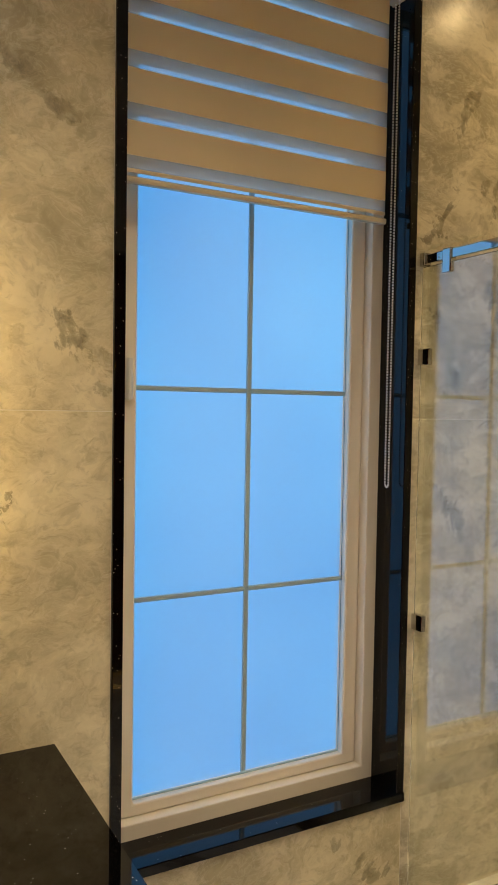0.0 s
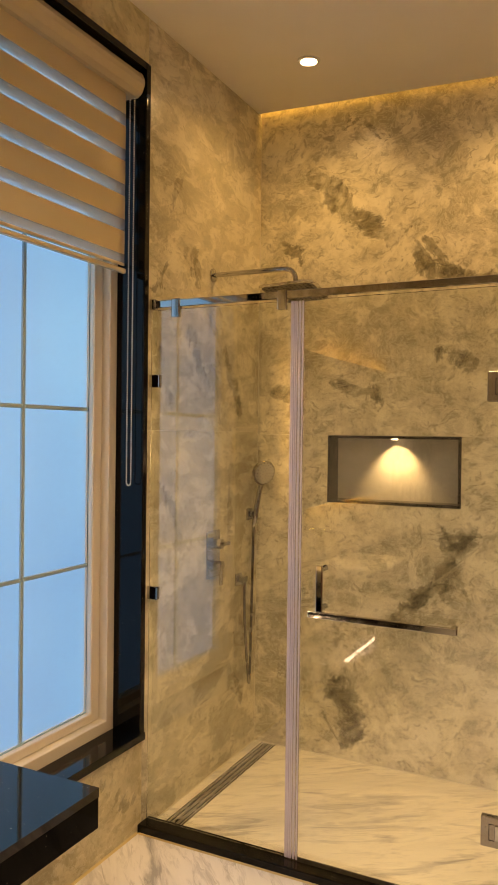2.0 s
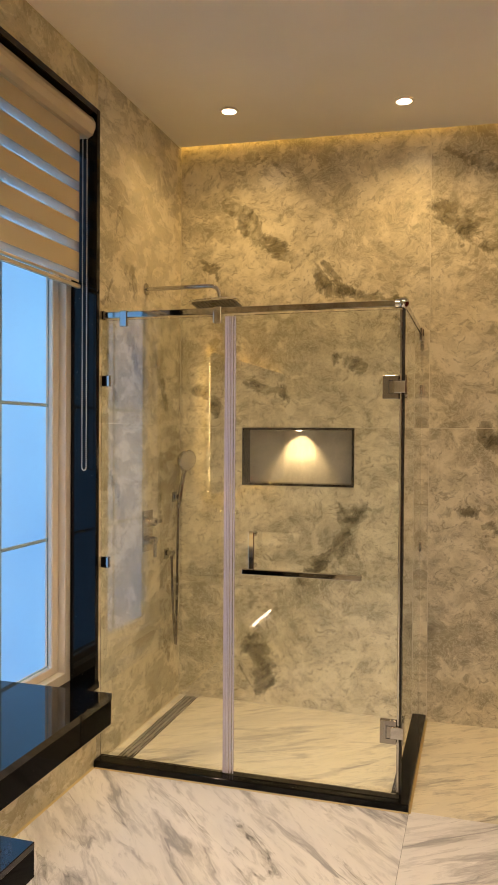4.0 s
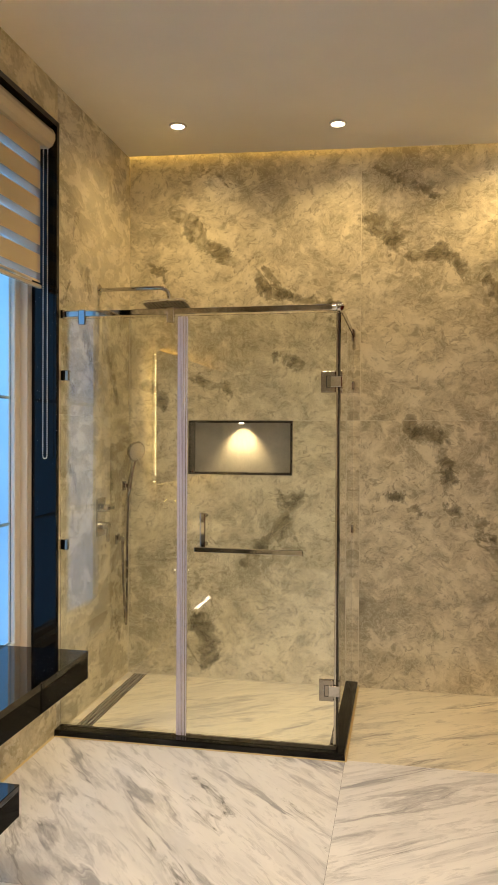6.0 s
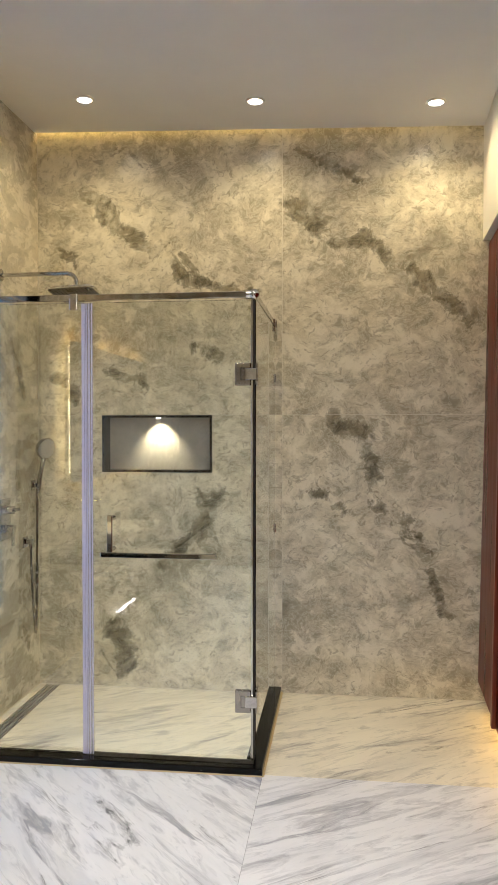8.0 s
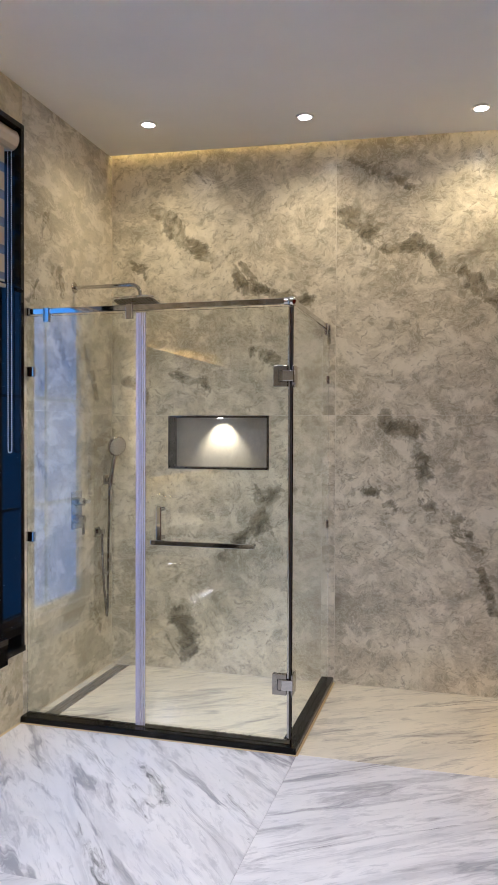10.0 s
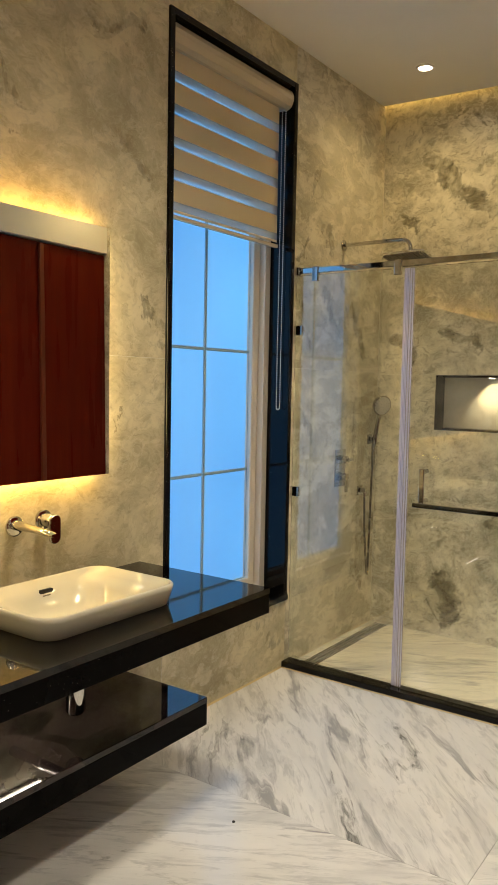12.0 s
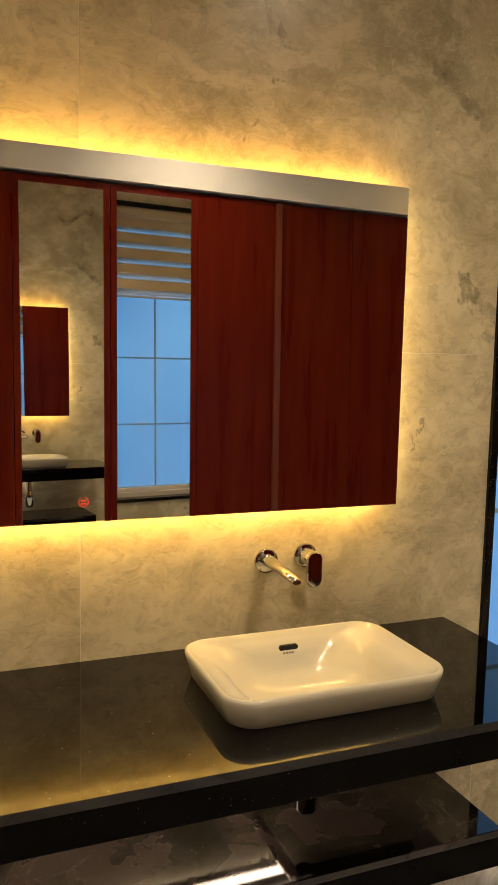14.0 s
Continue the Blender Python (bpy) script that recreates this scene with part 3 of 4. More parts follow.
backdrop = structure("backdrop", bm, DUSK, "even blue dusk sky outside the window", "backdrop")

# ---- roller blind ----
blind = thing("zebra_blind", (-0.05, -1.44, 2.84), "half-lowered beige zebra roller blind inside the window recess", "blind")
BY0, BY1 = -1.862, -1.052
prof = [(-0.098, 2.835), (-0.098, 2.765), (-0.085, 2.748), (-0.030, 2.746), (-0.010, 2.758), (0.002, 2.785), (0.002, 2.805), (-0.010, 2.828), (-0.024, 2.836)]
bm = loft(bmesh.new(), [[(x, y, z) for x, z in prof] for y in (-1.872, -1.012)])
put("cassette", bm, CASSETTE, blind)
for y in (-1.8735, -1.0115):
    put("end_cap", loft(bmesh.new(), [[(x * 1.02 + 0.001, yy, 2.79 + (z - 2.79) * 1.06) for x, z in prof] for yy in (y - 0.002, y + 0.0035)]), CASSETTE, blind)
for k in range(5):
    z = 2.157 + 0.1285 * k
    put("opaque_band", block(-0.0508, -0.050, BY0, BY1, z, min(z + 0.085, 2.746)), BAND, blind)
    put("sheer_band", block(-0.0506, -0.0502, BY0, BY1, z - 0.0430, z - 0.0005), SHEER, blind)
    put("rear_band", block(-0.0688, -0.068, BY0, BY1, z - 0.0235, min(z + 0.060, 2.744)), BAND_BACK, blind)
put("bottom_rail", block(-0.060, -0.042, BY0 - 0.002, BY1 + 0.002, 2.086, 2.104, bev=0.005, seg=3), CASSETTE, blind)
put("hem_band", block(-0.0512, -0.0498, BY0, BY1, 2.1135, 2.124), BAND, blind)
bm = bmesh.new()
for x, y, z0, z1 in ((-0.020, -1.040, 1.318, 2.745), (-0.044, -1.034, 1.318, 2.745)):
    n = int((z1 - z0) / 0.0085)
    for i in range(n):
        bmesh.ops.create_icosphere(bm, subdivisions=1, radius=0.0034, matrix=Matrix.Translation((x, y, z0 + i * 0.0085)))
for i in range(1, 6):
    a = math.pi * i / 6
    bmesh.ops.create_icosphere(bm, subdivisions=1, radius=0.0034, matrix=Matrix.Translation((-0.032 + 0.012 * math.cos(a), -1.037 - 0.003 * math.cos(a), 1.318 - 0.014 * math.sin(a))))
tagged(put("bead_chain", bm, ALU, blind, "pale beaded pull chain"), kind="stuff")

# ---- shower enclosure ----
CURB = 0.033
kerb = thing("shower_kerb", (0.7, -0.95, 0), "polished black granite kerb edging the shower floor", "kerb")
put("front_kerb", block(0.0005, 1.357, -1.005, -0.922, -0.0135, CURB, bev=0.004), GRANITE, kerb)
put("side_kerb", block(1.280, 1.357, -0.9215, -0.0005, -0.0135, CURB - 0.0005, bev=0.004), GRANITE, kerb)
drain = thing("linear_drain", (0.08, -0.45, 0), "long slotted steel floor drain beside the shower wall", "drain")
# near-black channel floor paints the shade below the slots
put("drain_channel", block(0.0425, 0.1175, -0.898, -0.004, -0.0135, -0.009), DARK, drain)
put("drain_frame", block(0.0428, 0.048, -0.897, -0.006, -0.009, -0.002, bev=0.001, seg=1), STEEL, drain)
put("drain_frame", block(0.112, 0.1172, -0.897, -0.006, -0.009, -0.002, bev=0.001, seg=1), STEEL, drain)
us = [-0.895]
while us[-1] < -0.05:
    us += [us[-1] + 0.014, us[-1] + 0.074]
us = [u for u in us if u < -0.012] + [-0.008]
rows = [0.0485, 0.055, 0.065, 0.0755, 0.0855, 0.096, 0.106, 0.1115]
bm = bmesh.new()
cells = [(i, j) for i in range(len(us) - 1) for j in range(7)]
for i, j in cells:
    slot = j in (1, 3, 5) and i % 4 != (0 if j != 3 else 2)
    if not slot:
        box(bm, rows[j], rows[j + 1], us[i], us[i + 1], -0.008, -0.0030)
put("drain_grate", bm, GRATE, drain, "brushed steel grate with slots")

bm = loft(bmesh.new(), [[(x, -1.0052, 0.0002), (x, -1.0105, 0.0002), (x, -1.0052, 0.005)] for x in (0.008, 1.357)])
put("front_sealant", bm, SEALANT, kerb, "yellowed sealant line")
bm = loft(bmesh.new(), [[(1.3572, y, 0.0002), (1.3650, y, 0.0002), (1.3572, y, 0.007)] for y in (-1.0051, -0.0006)])
put("side_sealant", bm, SEALANT, kerb, "yellowed sealant line")

GY, SX, GT = -0.945, 1.318, 1.962
screen = thing("shower_screen", (0.3, GY, CURB), "clear frameless glass fixed panel with chrome rail", "shower screen")
put("fixed_pane", block(0.004, 0.588, GY - 0.005, GY + 0.005, CURB + 0.002, GT, bev=0.001, seg=1), GLASS, screen)
put("side_pane", block(SX - 0.005, SX + 0.005, GY + 0.012, -0.004, CURB + 0.002, GT, bev=0.001, seg=1), GLASS, screen)
door = thing("shower_door", (0.95, GY, CURB), "clear frameless hinged glass shower door with chrome bar handle", "shower door")
put("door_pane", block(0.618, 1.304, GY - 0.005, GY + 0.005, CURB + 0.010, GT, bev=0.001, seg=1), GLASS, door)
for ob in bpy.data.objects:
    if ob.name in ("fixed_pane", "side_pane", "door_pane"):
        ob.visible_shadow = False
# ridged plastic seals between the panes
for x0, x1, par in ((0.581, 0.600, screen), (0.601, 0.628, door)):
    seal = put("seal", block(x0, x1, GY - 0.0080, GY - 0.0056, CURB + 0.004, GT - 0.004, bev=0.0008, seg=1), SEAL, par, "clear ridged plastic sealing strip")
    for xx, w in ((x0 + 0.0025, 0.0022), ((x0 + x1) / 2 - 0.001, 0.0034), (x1 - 0.0028, 0.0026)):
        put("rib", block(xx - w, xx + w, GY - 0.0135, GY - 0.0081, CURB + 0.004, GT - 0.004, bev=0.0009, seg=1), RIB, seal, "milky lilac rib")
put("edge_seal", block(1.3045, 1.3125, GY - 0.007, GY + 0.007, CURB + 0.010, GT - 0.002, bev=0.001, seg=1), CHROME, door, "bright chrome strip on the glass edge")
put("corner_strip", block(1.3135, 1.3195, GY - 0.004, GY + 0.010, CURB + 0.010, GT - 0.002, bev=0.001, seg=1), DARK, screen, "dark sealing strip on the glass edge")
RZ = 1.984
put("rail", block(0.010, 1.305, GY - 0.007, GY + 0.007, RZ - 0.013, RZ + 0.013, bev=0.002), CHROME, screen)
put("side_rail", block(SX - 0.007, SX + 0.007, GY + 0.028, -0.030, RZ - 0.013, RZ + 0.013, bev=0.002), CHROME, screen)
put("rail_socket", block(0.0005, 0.022, GY - 0.014, GY + 0.014, RZ - 0.020, RZ + 0.020, bev=0.003), CHROME, screen)
put("rail_socket", block(SX - 0.014, SX + 0.014, -0.030, -0.0005, RZ - 0.020, RZ + 0.020, bev=0.003), CHROME, screen)
for x in (0.112, 0.545):
    put("rail_clamp", block(x - 0.017, x + 0.017, GY - 0.012, GY + 0.012, RZ - 0.052, RZ + 0.017, bev=0.003), CHROME, screen)
put("rail_clamp", block(SX - 0.012, SX + 0.012, -0.105, -0.075, RZ - 0.050, RZ + 0.017, bev=0.003), CHROME, screen)
bm = tube([(1.285, GY, RZ), (1.303, GY, RZ)], 0.019, 16)
sweep(bm, [(SX, GY - 0.006, RZ), (SX, GY + 0.035, RZ)], 0.019, 16)
bmesh.ops.create_uvsphere(bm, u_segments=16, v_segments=10, radius=0.023, matrix=Matrix.Translation((SX - 0.002, GY, RZ)))
smooth(put("corner_joint", bm, CHROME, screen))
for z in (1.695, 0.895):
    put("wall_clip", block(0.0005, 0.046, GY - 0.012, GY + 0.012, z - 0.024, z + 0.024, bev=0.002), CHROME, screen)
    put("wall_clip", block(SX - 0.011, SX + 0.011, -0.040, -0.0005, z - 0.022, z + 0.022, bev=0.002), CHROME, screen)
for z in (1.655, 0.290):
    hinge = put("hinge", block(1.238, 1.303, GY - 0.014, GY - 0.0055, z - 0.047, z + 0.047, bev=0.003), STEEL, door, "square brushed chrome hinge plate")
    put("hinge_back", block(1.238, 1.303, GY + 0.0055, GY + 0.013, z - 0.047, z + 0.047, bev=0.003), STEEL, hinge)
    put("knuckle", block(1.280, 1.330, GY - 0.019, GY - 0.0142, z - 0.024, z + 0.024, bev=0.003), CHROME, hinge)
    # dark strips laid on the plate paint the shade of its grooves
    for a, b, c, d in ((1.262, 1.2645, -0.026, 0.026), (1.2645, 1.279, 0.0235, 0.026), (1.2645, 1.279, -0.026, -0.0235)):
        put("groove", block(a, b, GY - 0.0146, GY - 0.0138, z + c, z + d), DARK, hinge)
    put("side_leaf", block(SX + 0.0055, SX + 0.014, GY - 0.018, GY + 0.060, z - 0.047, z + 0.047, bev=0.003), STEEL, hinge)
HZ, HY = 0.902, GY - 0.062
put("bar_handle", block(0.678, 1.168, HY - 0.007, HY + 0.007, HZ - 0.011, HZ + 0.011, bev=0.002), CHROME, door, "square chrome towel bar handle")
put("upright", block(0.706, 0.728, HY - 0.0065, HY + 0.0065, HZ + 0.0112, HZ + 0.165, bev=0.002), CHROME, door)
for x, z in ((0.717, HZ + 0.15), (0.717, HZ + 0.02)):
    put("standoff", tube([(x, HY + 0.006, z), (x, GY - 0.0055, z)], 0.010, 14), CHROME, door)
put("standoff", tube([(1.15, HY + 0.006, HZ), (1.15, GY - 0.0055, HZ)], 0.009, 14), CHROME, door)

# ---- shower fittings ----
AY, AZ = -0.472, 2.186
head = thing("rain_shower", (0.0, AY, AZ), "chrome wall arm with square rain shower head", "shower head")
smooth(put("rosette", tube([(0.0005, AY, AZ), (0.006, AY, AZ), (0.010, AY, AZ)], [0.030, 0.030, 0.024], 24), CHROME, head))
arm = [(0.010, AY, AZ), (0.34, AY, AZ)] + [(0.34 + 0.05 * math.sin(a), AY, AZ - 0.05 + 0.05 * math.cos(a)) for a in (radians(d) for d in range(15, 91, 15))] + [(0.39, AY, AZ - 0.075)]
smooth(put("arm", tube(arm, 0.0105, 14), CHROME, head))
smooth(put("collar", tube([(0.39, AY, AZ - 0.062), (0.39, AY, AZ - 0.072), (0.39, AY, AZ - 0.090)], [0.014, 0.017, 0.024], 18), CHROME, head))
HZ2 = AZ - 0.098
plate = loft(bmesh.new(), [rounded(0, 0, 0.003, 0.118, 0.118, 0.032), rounded(0, 0, 0.001, 0.122, 0.122, 0.035),
                           rounded(0, 0, -0.005, 0.124, 0.124, 0.036), rounded(0, 0, -0.008, 0.118, 0.118, 0.032)])
TILT = pose(0.39, AY, HZ2, -7.8, -1.5, 0)
bmesh.ops.transform(plate, matrix=TILT, verts=plate.verts)
plate = smooth(put("spray_plate", plate, PLATE, head, "square chrome spray plate"), 25)
bm = bmesh.new()
for i in range(11):
    for j in range(11):
        bmesh.ops.create_cone(bm, cap_ends=True, segments=6, radius1=0.0028, radius2=0.0036, depth=0.003, matrix=TILT @ Matrix.Translation(((i - 5) * 0.019, (j - 5) * 0.019, -0.0092)))
put("nozzles", bm, DARK, plate, "dark rubber nozzles")
face = loft(bmesh.new(), [rounded(0, 0, -0.0082, 0.112, 0.112, 0.030), rounded(0, 0, -0.0090, 0.111, 0.111, 0.029)])
bmesh.ops.transform(face, matrix=TILT, verts=face.verts)
put("spray_face", face, GUNMETAL, plate, "dark grey spray face")

mixer = thing("shower_mixer", (0.0, -0.447, 0.97), "chrome shower mixer plate with two lever knobs", "shower mixer")
put("cover_plate", block(0.0005, 0.010, -0.505, -0.390, 0.870, 1.076, bev=0.003), CHROME, mixer)
for z, lever in ((1.020, 0), (0.925, 1)):
    knob = smooth(put("knob", tube([(0.010, -0.447, z), (0.016, -0.447, z), (0.017, -0.447, z), (0.052, -0.447, z), (0.055, -0.447, z)], [0.027, 0.027, 0.021, 0.021, 0.018], 22), CHROME, mixer))
    if lever:
        put("lever", block(0.040, 0.054, -0.457, -0.437, z - 0.085, z + 0.010, bev=0.004), CHROME, knob)
    else:
        put("lever", block(0.0555, 0.064, -0.454, -0.395, z - 0.008, z + 0.008, bev=0.003), CHROME, knob)
hand = thing("hand_shower", (0.04, -0.10, 1.12), "chrome hand shower on a wall holder with metal hose", "hand shower")
put("outlet_plate", block(0.0005, 0.010, -0.228, -0.173, 0.795, 0.850, bev=0.002), CHROME, hand)
put("outlet", block(0.010, 0.048, -0.215, -0.186, 0.812, 0.838, bev=0.003), CHROME, hand)
smooth(put("outlet_nipple", tube([(0.036, -0.200, 0.8118), (0.036, -0.200, 0.790)], 0.009, 12), CHROME, hand))
put("holder_plate", block(0.0005, 0.010, -0.118, -0.068, 1.090, 1.145, bev=0.002), CHROME, hand)
put("holder", block(0.010, 0.026, -0.106, -0.080, 1.105, 1.132, bev=0.005), CHROME, hand)
hx, hy = 0.036, -0.090
smooth(put("handle", tube([(hx - 0.010, hy, 1.060), (hx, hy, 1.10), (hx + 0.004, hy, 1.14), (hx + 0.018, hy, 1.22), (hx + 0.028, hy, 1.262)], [0.010, 0.013, 0.013, 0.012, 0.013], 14), CHROME, hand))
ctr, nrm = Vector((hx + 0.040, hy, 1.318)), Vector((0.80, -0.52, -0.22)).normalized()
smooth(put("spray_head", tube([ctr - nrm * 0.022, ctr - nrm * 0.014, ctr + nrm * 0.004, ctr + nrm * 0.010], [0.030, 0.055, 0.060, 0.056], 28), CHROME, hand, "round chrome spray head"))
bm = bmesh.new()
q = nrm.to_track_quat("Z", "Y").to_matrix().to_4x4()
for rad, cnt in ((0.012, 5), (0.026, 10), (0.040, 16), (0.049, 18)):
    for i in range(cnt):
        a = 2 * math.pi * i / cnt
        bmesh.ops.create_cone(bm, cap_ends=True, segments=6, radius1=0.0026, radius2=0.0026, depth=0.003,
                              matrix=Matrix.Translation(ctr + nrm * 0.011) @ q @ Matrix.Translation((rad * math.cos(a), rad * math.sin(a), 0)))
smooth(put("spray_face", tube([ctr + nrm * 0.0101, ctr + nrm * 0.0108], [0.053, 0.052], 28), FACE, hand, "pale grey spray face"))
put("nozzles", bm, DARK, hand, "dark spray nozzles")
hose = []
for i in range(33):
    s = i / 32
    if s < 0.42:
        u = s / 0.42
        hose.append((0.036 - 0.006 * u, -0.200 + 0.067 * u ** 1.6, 0.795 - 0.455 * u))
    elif s < 0.5:
        u = (s - 0.42) / 0.08
        hose.append((0.030, -0.133 + 0.013 * u, 0.340 - 0.028 * math.sin(math.pi * u)))
    else:
        u = (s - 0.5) / 0.5
        hose.append((0.030 - 0.003 * u, -0.120 + 0.030 * u, 0.340 + 0.72 * u))
smooth(put("hose", tube(hose, 0.0065, 10), STEEL, hand, "flexible metal shower hose"))

niche = thing("wall_niche", ((NX0 + NX1) / 2, 0.05, NZ0), "lit recessed wall niche framed in black granite", "niche", kind="structure")
L, D = 0.014, 0.105
put("niche_side", block(NX0 + 0.0005, NX0 + L, -0.003, D, NZ0 + 0.0005, NZ1 - 0.0015, bev=0.001, seg=1), GRANITE, niche)
put("niche_side", block(NX1 - L, NX1 - 0.0005, -0.003, D, NZ0 + 0.0005, NZ1 - 0.0015, bev=0.001, seg=1), GRANITE, niche)
put("niche_top", block(NX0 + L, NX1 - L, -0.0028, D, NZ1 - L, NZ1 - 0.0015, bev=0.001, seg=1), GRANITE, niche)
put("niche_bottom", block(NX0 + L, NX1 - L, -0.0028, D, NZ0 + 0.0005, NZ0 + L, bev=0.001, seg=1), GRANITE, niche)
put("niche_back", block(NX0, NX1, D, D + 0.02, NZ0, NZ1), NICHE, niche)
put("niche_lamp", tube([(0.672, 0.045, NZ1 - L), (0.672, 0.045, NZ1 - L - 0.004)], 0.014, 16), LENS, niche, "small lit spot lamp")


def downlight(x, y):
    z = top_at(x)
    d = thing("downlight", (x, y, z), "round white recessed ceiling downlight, switched on", "downlight", "ceiling downlights")
    bm = bmesh.new()
    prof = [(0.034, -0.003), (0.036, -0.007), (0.044, -0.007), (0.048, -0.001), (0.048, 0.002), (0.034, 0.002)]
    n = 28
    rings = [[bm.verts.new((r * math.cos(2 * math.pi * k / n), r * math.sin(2 * math.pi * k / n), h)) for k in range(n)] for r, h in prof]
    for i in range(len(prof)):
        a, b = rings[i], rings[(i + 1) % len(prof)]
        for k in range(n):
            bm.faces.new((a[k], a[(k + 1) % n], b[(k + 1) % n], b[k]))
    smooth(part("bezel", bm, WHITE, d))
    bm = bmesh.new()
    bmesh.ops.create_cone(bm, cap_ends=True, segments=28, radius1=0.0338, radius2=0.0338, depth=0.002, matrix=Matrix.Translation((0, 0, -0.0022)))
    lens = part("lens", bm, LENS, d)
    lens.visible_shadow = False


for px, py in SHOWER_LAMPS + ROOM_LAMPS:
    downlight(px, py)

# ---- vanity ----
VY0, VY1 = -4.60, -2.042
counter = thing("vanity_counter", (0.3, -3.3, 0.65), "floating polished black granite vanity counter", "vanity counter")
bm = pierced("y", [0.0005, 0.150, 0.460, 0.612], [VY0, -2.855, -2.425, VY1], 0.709, 0.729, [(1, 1)])
for v in bm.verts:
    v.co = (v.co.x, v.co.z, v.co.y)
put("top_slab", bm, GLOSSY, counter)
put("front_apron", block(0.592, 0.6115, VY0, VY1 - 0.0005, 0.641, 0.7088, bev=0.0015), DIM_APRON, counter)
put("end_apron", block(0.0005, 0.5918, VY1 - 0.020, VY1 - 0.0006, 0.641, 0.7088, bev=0.0015), DIM_APRON, counter)
put("underside", block(0.0005, 0.5918, VY0, VY1 - 0.0202, 0.6415, 0.660), GRANITE, counter)
shelf = thing("vanity_shelf", (0.2, -3.3, 0.24), "floating polished black granite shelf below the counter", "shelf")
put("top_slab", block(0.0005, 0.436, VY0, -2.156, 0.315, 0.335, bev=0.002), STAINED_LIT, shelf, "black granite top with dried water marks and painted brownish light")
put("front_apron", block(0.416, 0.4355, VY0, -2.1565, 0.236, 0.3148, bev=0.0015), DIM_APRON, shelf)
put("end_apron", block(0.0005, 0.4158, -2.176, -2.1566, 0.236, 0.3148, bev=0.0015), DIM_APRON, shelf)
put("underside", block(0.0005, 0.4158, VY0, -2.1762, 0.2365, 0.255), GRANITE, shelf)
tube_light = thing("tube_light", (0.02, -3.2, 0.63), "lit white linear tube light under the vanity counter", "tube light")
put("batten", block(0.0006, 0.016, -3.78, -2.535, 0.604, 0.632, bev=0.002), ALU, tube_light)
put("tube", tube([(0.026, -3.77, 0.616), (0.026, -2.545, 0.616)], 0.0095, 12), TUBE, tube_light, "glowing white tube")

BX, BYC = 0.305, -2.640
basin = thing("wash_basin", (BX, BYC, 0.7295), "white ceramic rectangular basin with rounded corners on the counter", "basin")
R = rounded
outer = [R(BX, BYC, 0.7295, 0.172, 0.252, 0.060, 8), R(BX, BYC, 0.733, 0.177, 0.257, 0.062, 8), R(BX, BYC, 0.780, 0.189, 0.270, 0.067, 8), R(BX, BYC, 0.791, 0.190, 0.272, 0.068, 8), R(BX, BYC, 0.796, 0.187, 0.269, 0.066, 8),
         R(BX, BYC, 0.7975, 0.183, 0.265, 0.063, 8), R(BX, BYC, 0.7955, 0.179, 0.261, 0.060, 8), R(BX + 0.001, BYC, 0.788, 0.174, 0.254, 0.058, 8),
         R(BX + 0.003, BYC, 0.778, 0.166, 0.226, 0.074, 8), R(BX + 0.005, BYC, 0.768, 0.158, 0.204, 0.090, 8), R(BX + 0.007, BYC, 0.748, 0.149, 0.188, 0.100, 8), R(BX + 0.009, BYC, 0.716, 0.135, 0.168, 0.104, 8),
         R(BX + 0.011, BYC, 0.692, 0.112, 0.140, 0.098, 8), R(BX + 0.012, BYC, 0.680, 0.078, 0.098, 0.074, 8), R(BX + 0.012, BYC, 0.6755, 0.034, 0.034, 0.033, 8)]
bm = loft(bmesh.new(), outer, False)
bm.verts.ensure_lookup_table()
bm.faces.new(bm.verts[-len(outer[0]):])
smooth(put("bowl", bm, CERAMIC, basin), 50)
put("drain_ring", tube([(BX + 0.012, BYC, 0.6755), (BX + 0.012, BYC, 0.6800), (BX + 0.012, BYC, 0.6820)], [0.032, 0.032, 0.026], 24), CHROME, basin)
pill = [(0.020 * (1 if math.cos(q) > 0 else -1) + 0.0065 * math.cos(q), 0.0065 * math.sin(q)) for q in (2 * math.pi * (i + 0.5) / 16 for i in range(16))]
# solid dark plug paints the shade inside the overflow opening
put("overflow_hole", loft(bmesh.new(), [[(x, -2.630 + a, 0.7625 + b) for a, b in pill] for x in (0.1475, 0.1590)]), DARK, basin, "overflow hole drawn as a dark oval plug")
for i in range(4):
    put("maker_mark", block(0.1575, 0.1640, -2.647 + i * 0.008, -2.642 + i * 0.008, 0.7485, 0.7520), STEEL, basin)
trap = thing("basin_waste", (BX, BYC, 0.5), "chrome waste pipe and trap under the counter", "waste pipe")
smooth(put("tailpiece", tube([(BX, BYC, 0.6405), (BX, BYC, 0.620), (BX, BYC, 0.619), (BX, BYC, 0.50)], [0.026, 0.026, 0.020, 0.020], 18), CHROME, trap))
smooth(put("trap_cup", tube([(BX, BYC, 0.500), (BX, BYC, 0.496), (BX, BYC, 0.420), (BX, BYC, 0.410)], [0.026, 0.030, 0.030, 0.022], 20), CHROME, trap))
smooth(put("outlet_pipe", tube([(BX - 0.028, BYC, 0.470), (0.0006, BYC, 0.470)], 0.016, 14), CHROME, trap))

tap = thing("basin_tap", (0.0, -2.57, 0.955), "chrome wall-mounted basin tap with side lever", "tap")
TY, TZ, LY, LZ = -2.632, 0.950, -2.515, 0.957
smooth(put("spout_rosette", tube([(0.0005, TY, TZ), (0.008, TY, TZ), (0.011, TY, TZ)], [0.033, 0.033, 0.028], 28), CHROME, tap))
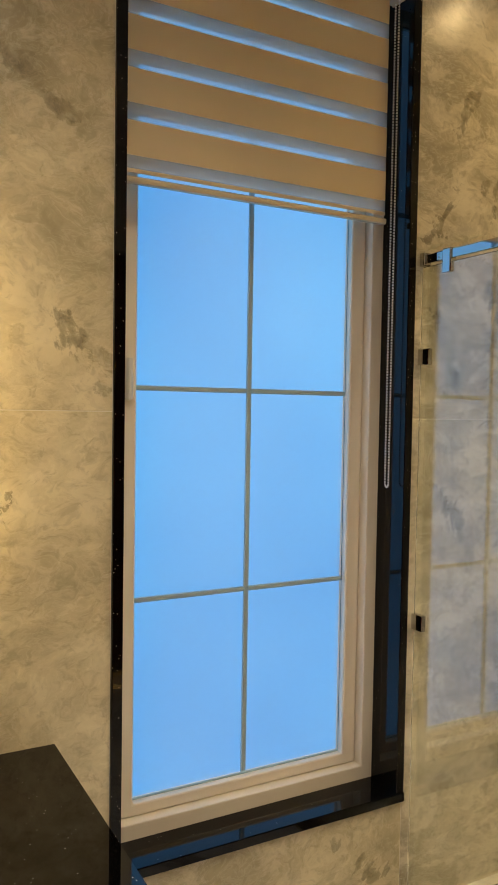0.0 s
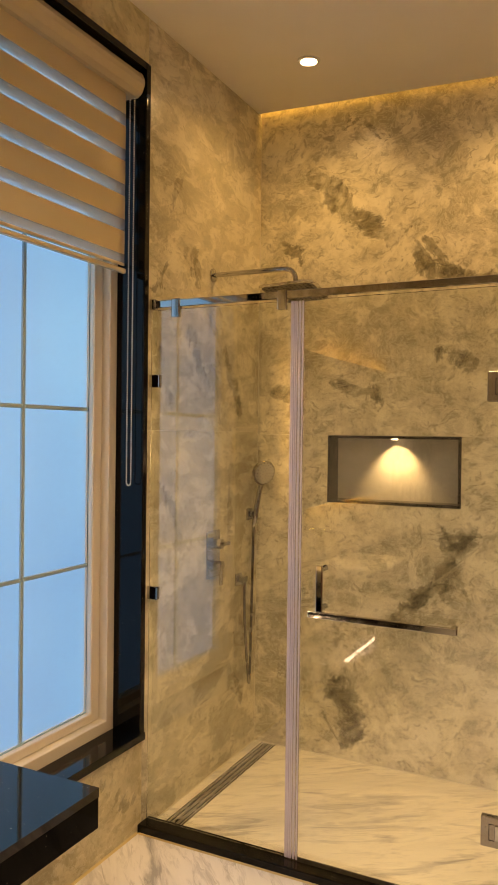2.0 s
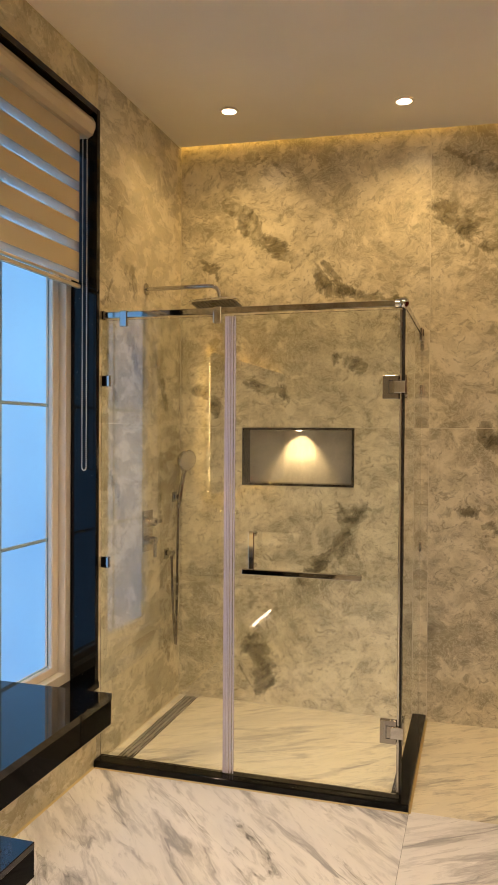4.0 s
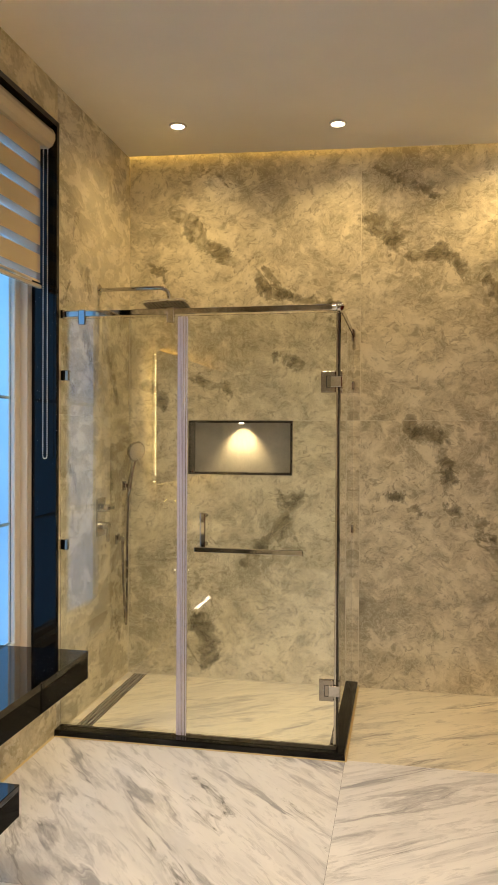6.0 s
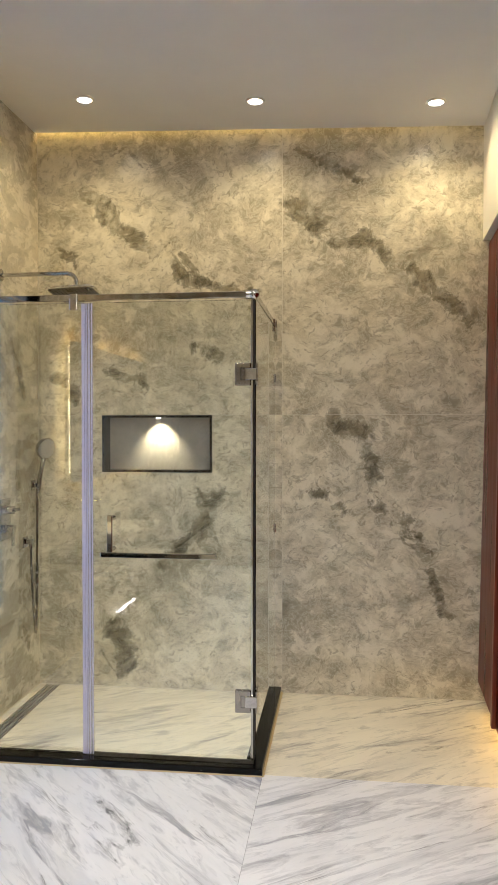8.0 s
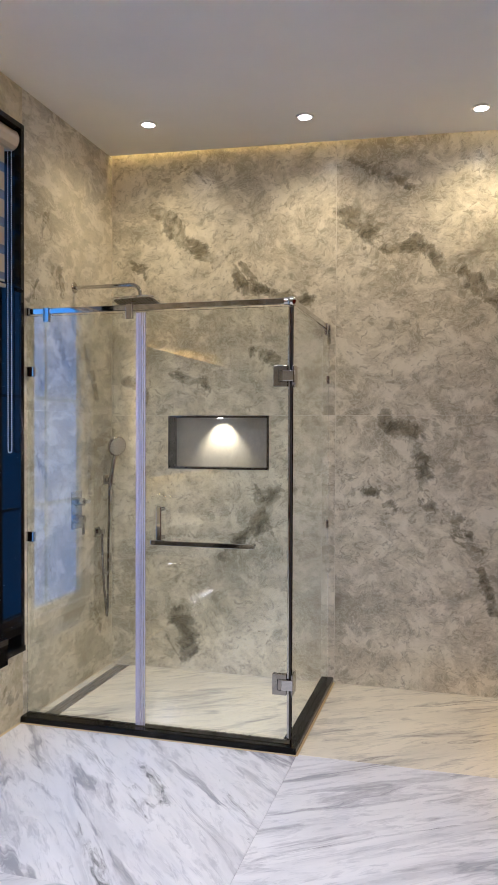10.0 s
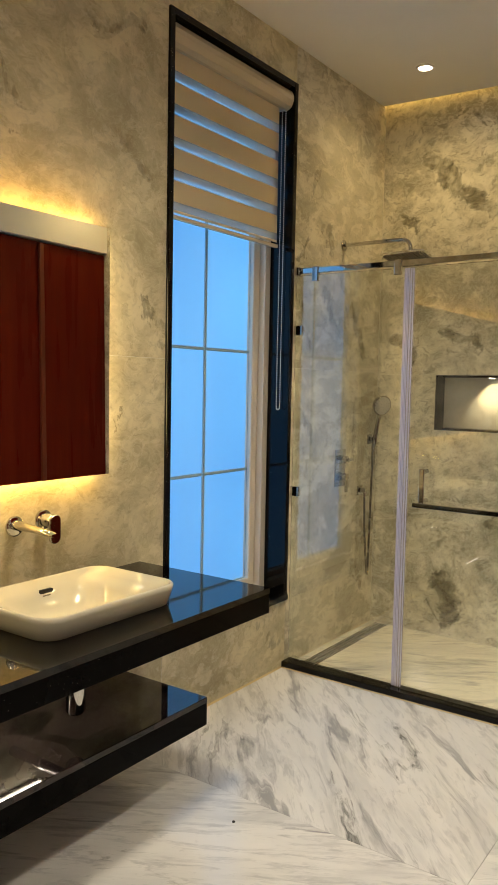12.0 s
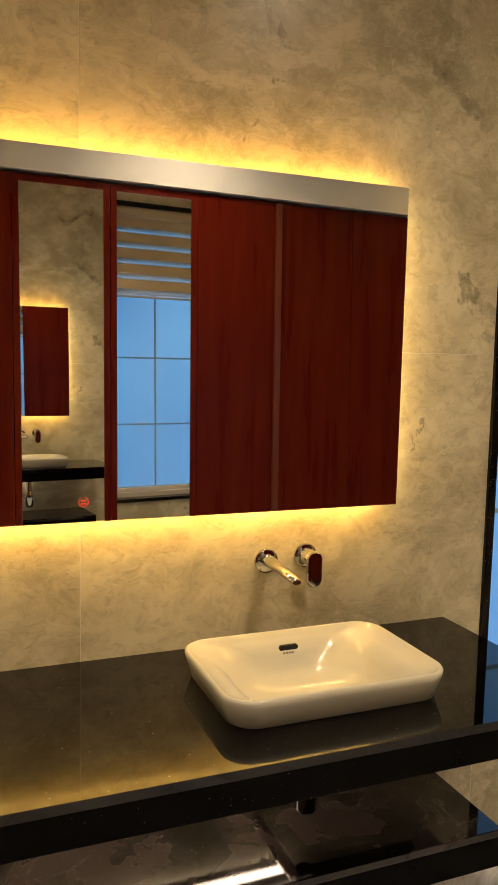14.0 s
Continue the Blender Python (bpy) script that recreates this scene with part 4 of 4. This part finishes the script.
spout = [[(x, TY + a, TZ + 0.004 + dz + b) for a, b in [(w * math.cos(q), h * math.sin(q)) for q in (2 * math.pi * i / 16 for i in range(16))]]
         for x, dz, w, h in ((0.011, 0.0, 0.019, 0.017), (0.05, 0.0, 0.018, 0.014), (0.12, -0.003, 0.017, 0.011), (0.186, -0.008, 0.016, 0.009), (0.200, -0.010, 0.012, 0.006))]
smooth(put("spout", loft(bmesh.new(), spout), CHROME, tap))
smooth(put("lever_rosette", tube([(0.0005, LY, LZ), (0.008, LY, LZ), (0.011, LY, LZ)], [0.033, 0.033, 0.028], 28), CHROME, tap))
smooth(put("lever_body", tube([(0.011, LY, LZ), (0.052, LY, LZ), (0.056, LY, LZ)], [0.022, 0.022, 0.019], 22), CHROME, tap))
lev = [R(LY, LZ - 0.026, x, 0.022 - dd, 0.048 - dd, 0.0195 - dd) for x, dd in ((0.0562, 0.002), (0.058, 0.0), (0.066, 0.0), (0.068, 0.002))]
smooth(put("lever", loft(bmesh.new(), [[(c, a, b) for a, b, c in loop] for loop in lev]), CHROME, tap, "flat chrome lever hanging down"))

mirror = thing("vanity_mirror", (0.03, -3.2, MZ0), "large frameless backlit wall mirror above the vanity", "mirror")
put("mirror_glass", block(0.045, 0.050, MY0, MY1, MZ0, MZ1), MIRROR, mirror)
put("chassis", block(0.0006, 0.0445, MY0 + 0.045, MY1 - 0.045, MZ0 + 0.018, MZ1 - 0.030), ALU, mirror, "white aluminium backing frame")
bm = bmesh.new()
for i in range(46):
    z = MZ0 + 0.06 + i * 0.0163
    box(bm, 0.026, 0.035, MY1 - 0.0448, MY1 - 0.0425, z, z + 0.008)
tagged(put("led_strip", bm, LED, mirror, "row of warm lit LED dots"), kind="stuff")
for z in (MZ0 + 0.0160, MZ1 - 0.0298):
    bm = bmesh.new()
    for i in range(108):
        y = MY0 + 0.06 + i * 0.0163
        box(bm, 0.024, 0.032, y, y + 0.008, z, z + 0.0018)
    tagged(put("led_strip", bm, LED, mirror, "row of warm lit LED dots"), kind="stuff")
bm = bmesh.new()
n = 20
for i in range(n):
    if i in (4, 5, 6):
        continue
    a0, a1 = 2 * math.pi * i / n, 2 * math.pi * (i + 1) / n
    bm.faces.new([bm.verts.new((0.0503, -3.130 + r * math.cos(a), 1.144 + r * math.sin(a))) for r, a in ((0.0105, a0), (0.0125, a0), (0.0125, a1), (0.0105, a1))])
box(bm, 0.0502, 0.0505, -3.136, -3.124, 1.138, 1.1415)
box(bm, 0.0502, 0.0505, -3.136, -3.124, 1.1455, 1.149)
put("touch_switch", bm, RED, mirror, "red glowing touch switch symbol")

# ---- wardrobe ----
wardrobe = thing("wardrobe", (2.388, 0.0, 0.1), "tall dark red mahogany fitted wardrobe with mirrored doors", "wardrobe")
put("carcass", block(2.412, 2.90, -5.10, -0.012, 0.100, 2.3875), WOOD, wardrobe)
put("plinth", block(2.52, 2.88, -5.08, -0.01, 0.0003, 0.0995), DARK, wardrobe)
edges = [-5.10, -4.60, -4.10, -3.60, -3.110, -2.615, -2.130, -1.615, -1.138, -0.620, -0.003]
for k, (a, b) in enumerate(zip(edges, edges[1:])):
    if k in (4, 5):
        w, hb = 0.034, 0.034
        d = put("door", pierced("x", [a + 0.0015, a + w, b - w, b - 0.0015], [0.104, 0.104 + hb, 2.385 - hb, 2.385], 2.388, 2.409, [(1, 1)]), WOOD, wardrobe, "mahogany framed mirror door")
        put("mirror_panel", block(2.3935, 2.4075, a + w, b - w, 0.104 + hb, 2.385 - hb), MIRROR, d, "tall clear mirror panel")
    else:
        d = put("door", block(2.388, 2.409, a + 0.0015, b - 0.0015, 0.104, 2.385, bev=0.0015), WOOD, wardrobe)
        if k in (6, 2, 8):
            put("pull_strip", block(2.366, 2.3875, b - 0.045, b - 0.006, 0.110, 2.379, bev=0.004), STRIP, d, "raised wooden pull strip")
wardrobe.rotation_euler = (0.0, 0.018, -0.052)

# ---- small things ----
bm = tube([(0.633, -2.258, 0.0003), (0.633, -2.258, 0.003), (0.633, -2.258, 0.0045)], [0.0055, 0.0050, 0.0025], 12)
tagged(part("screw_cap", bm, DARK), "tiny black plastic screw cap lying on the marble floor", "screw cap")
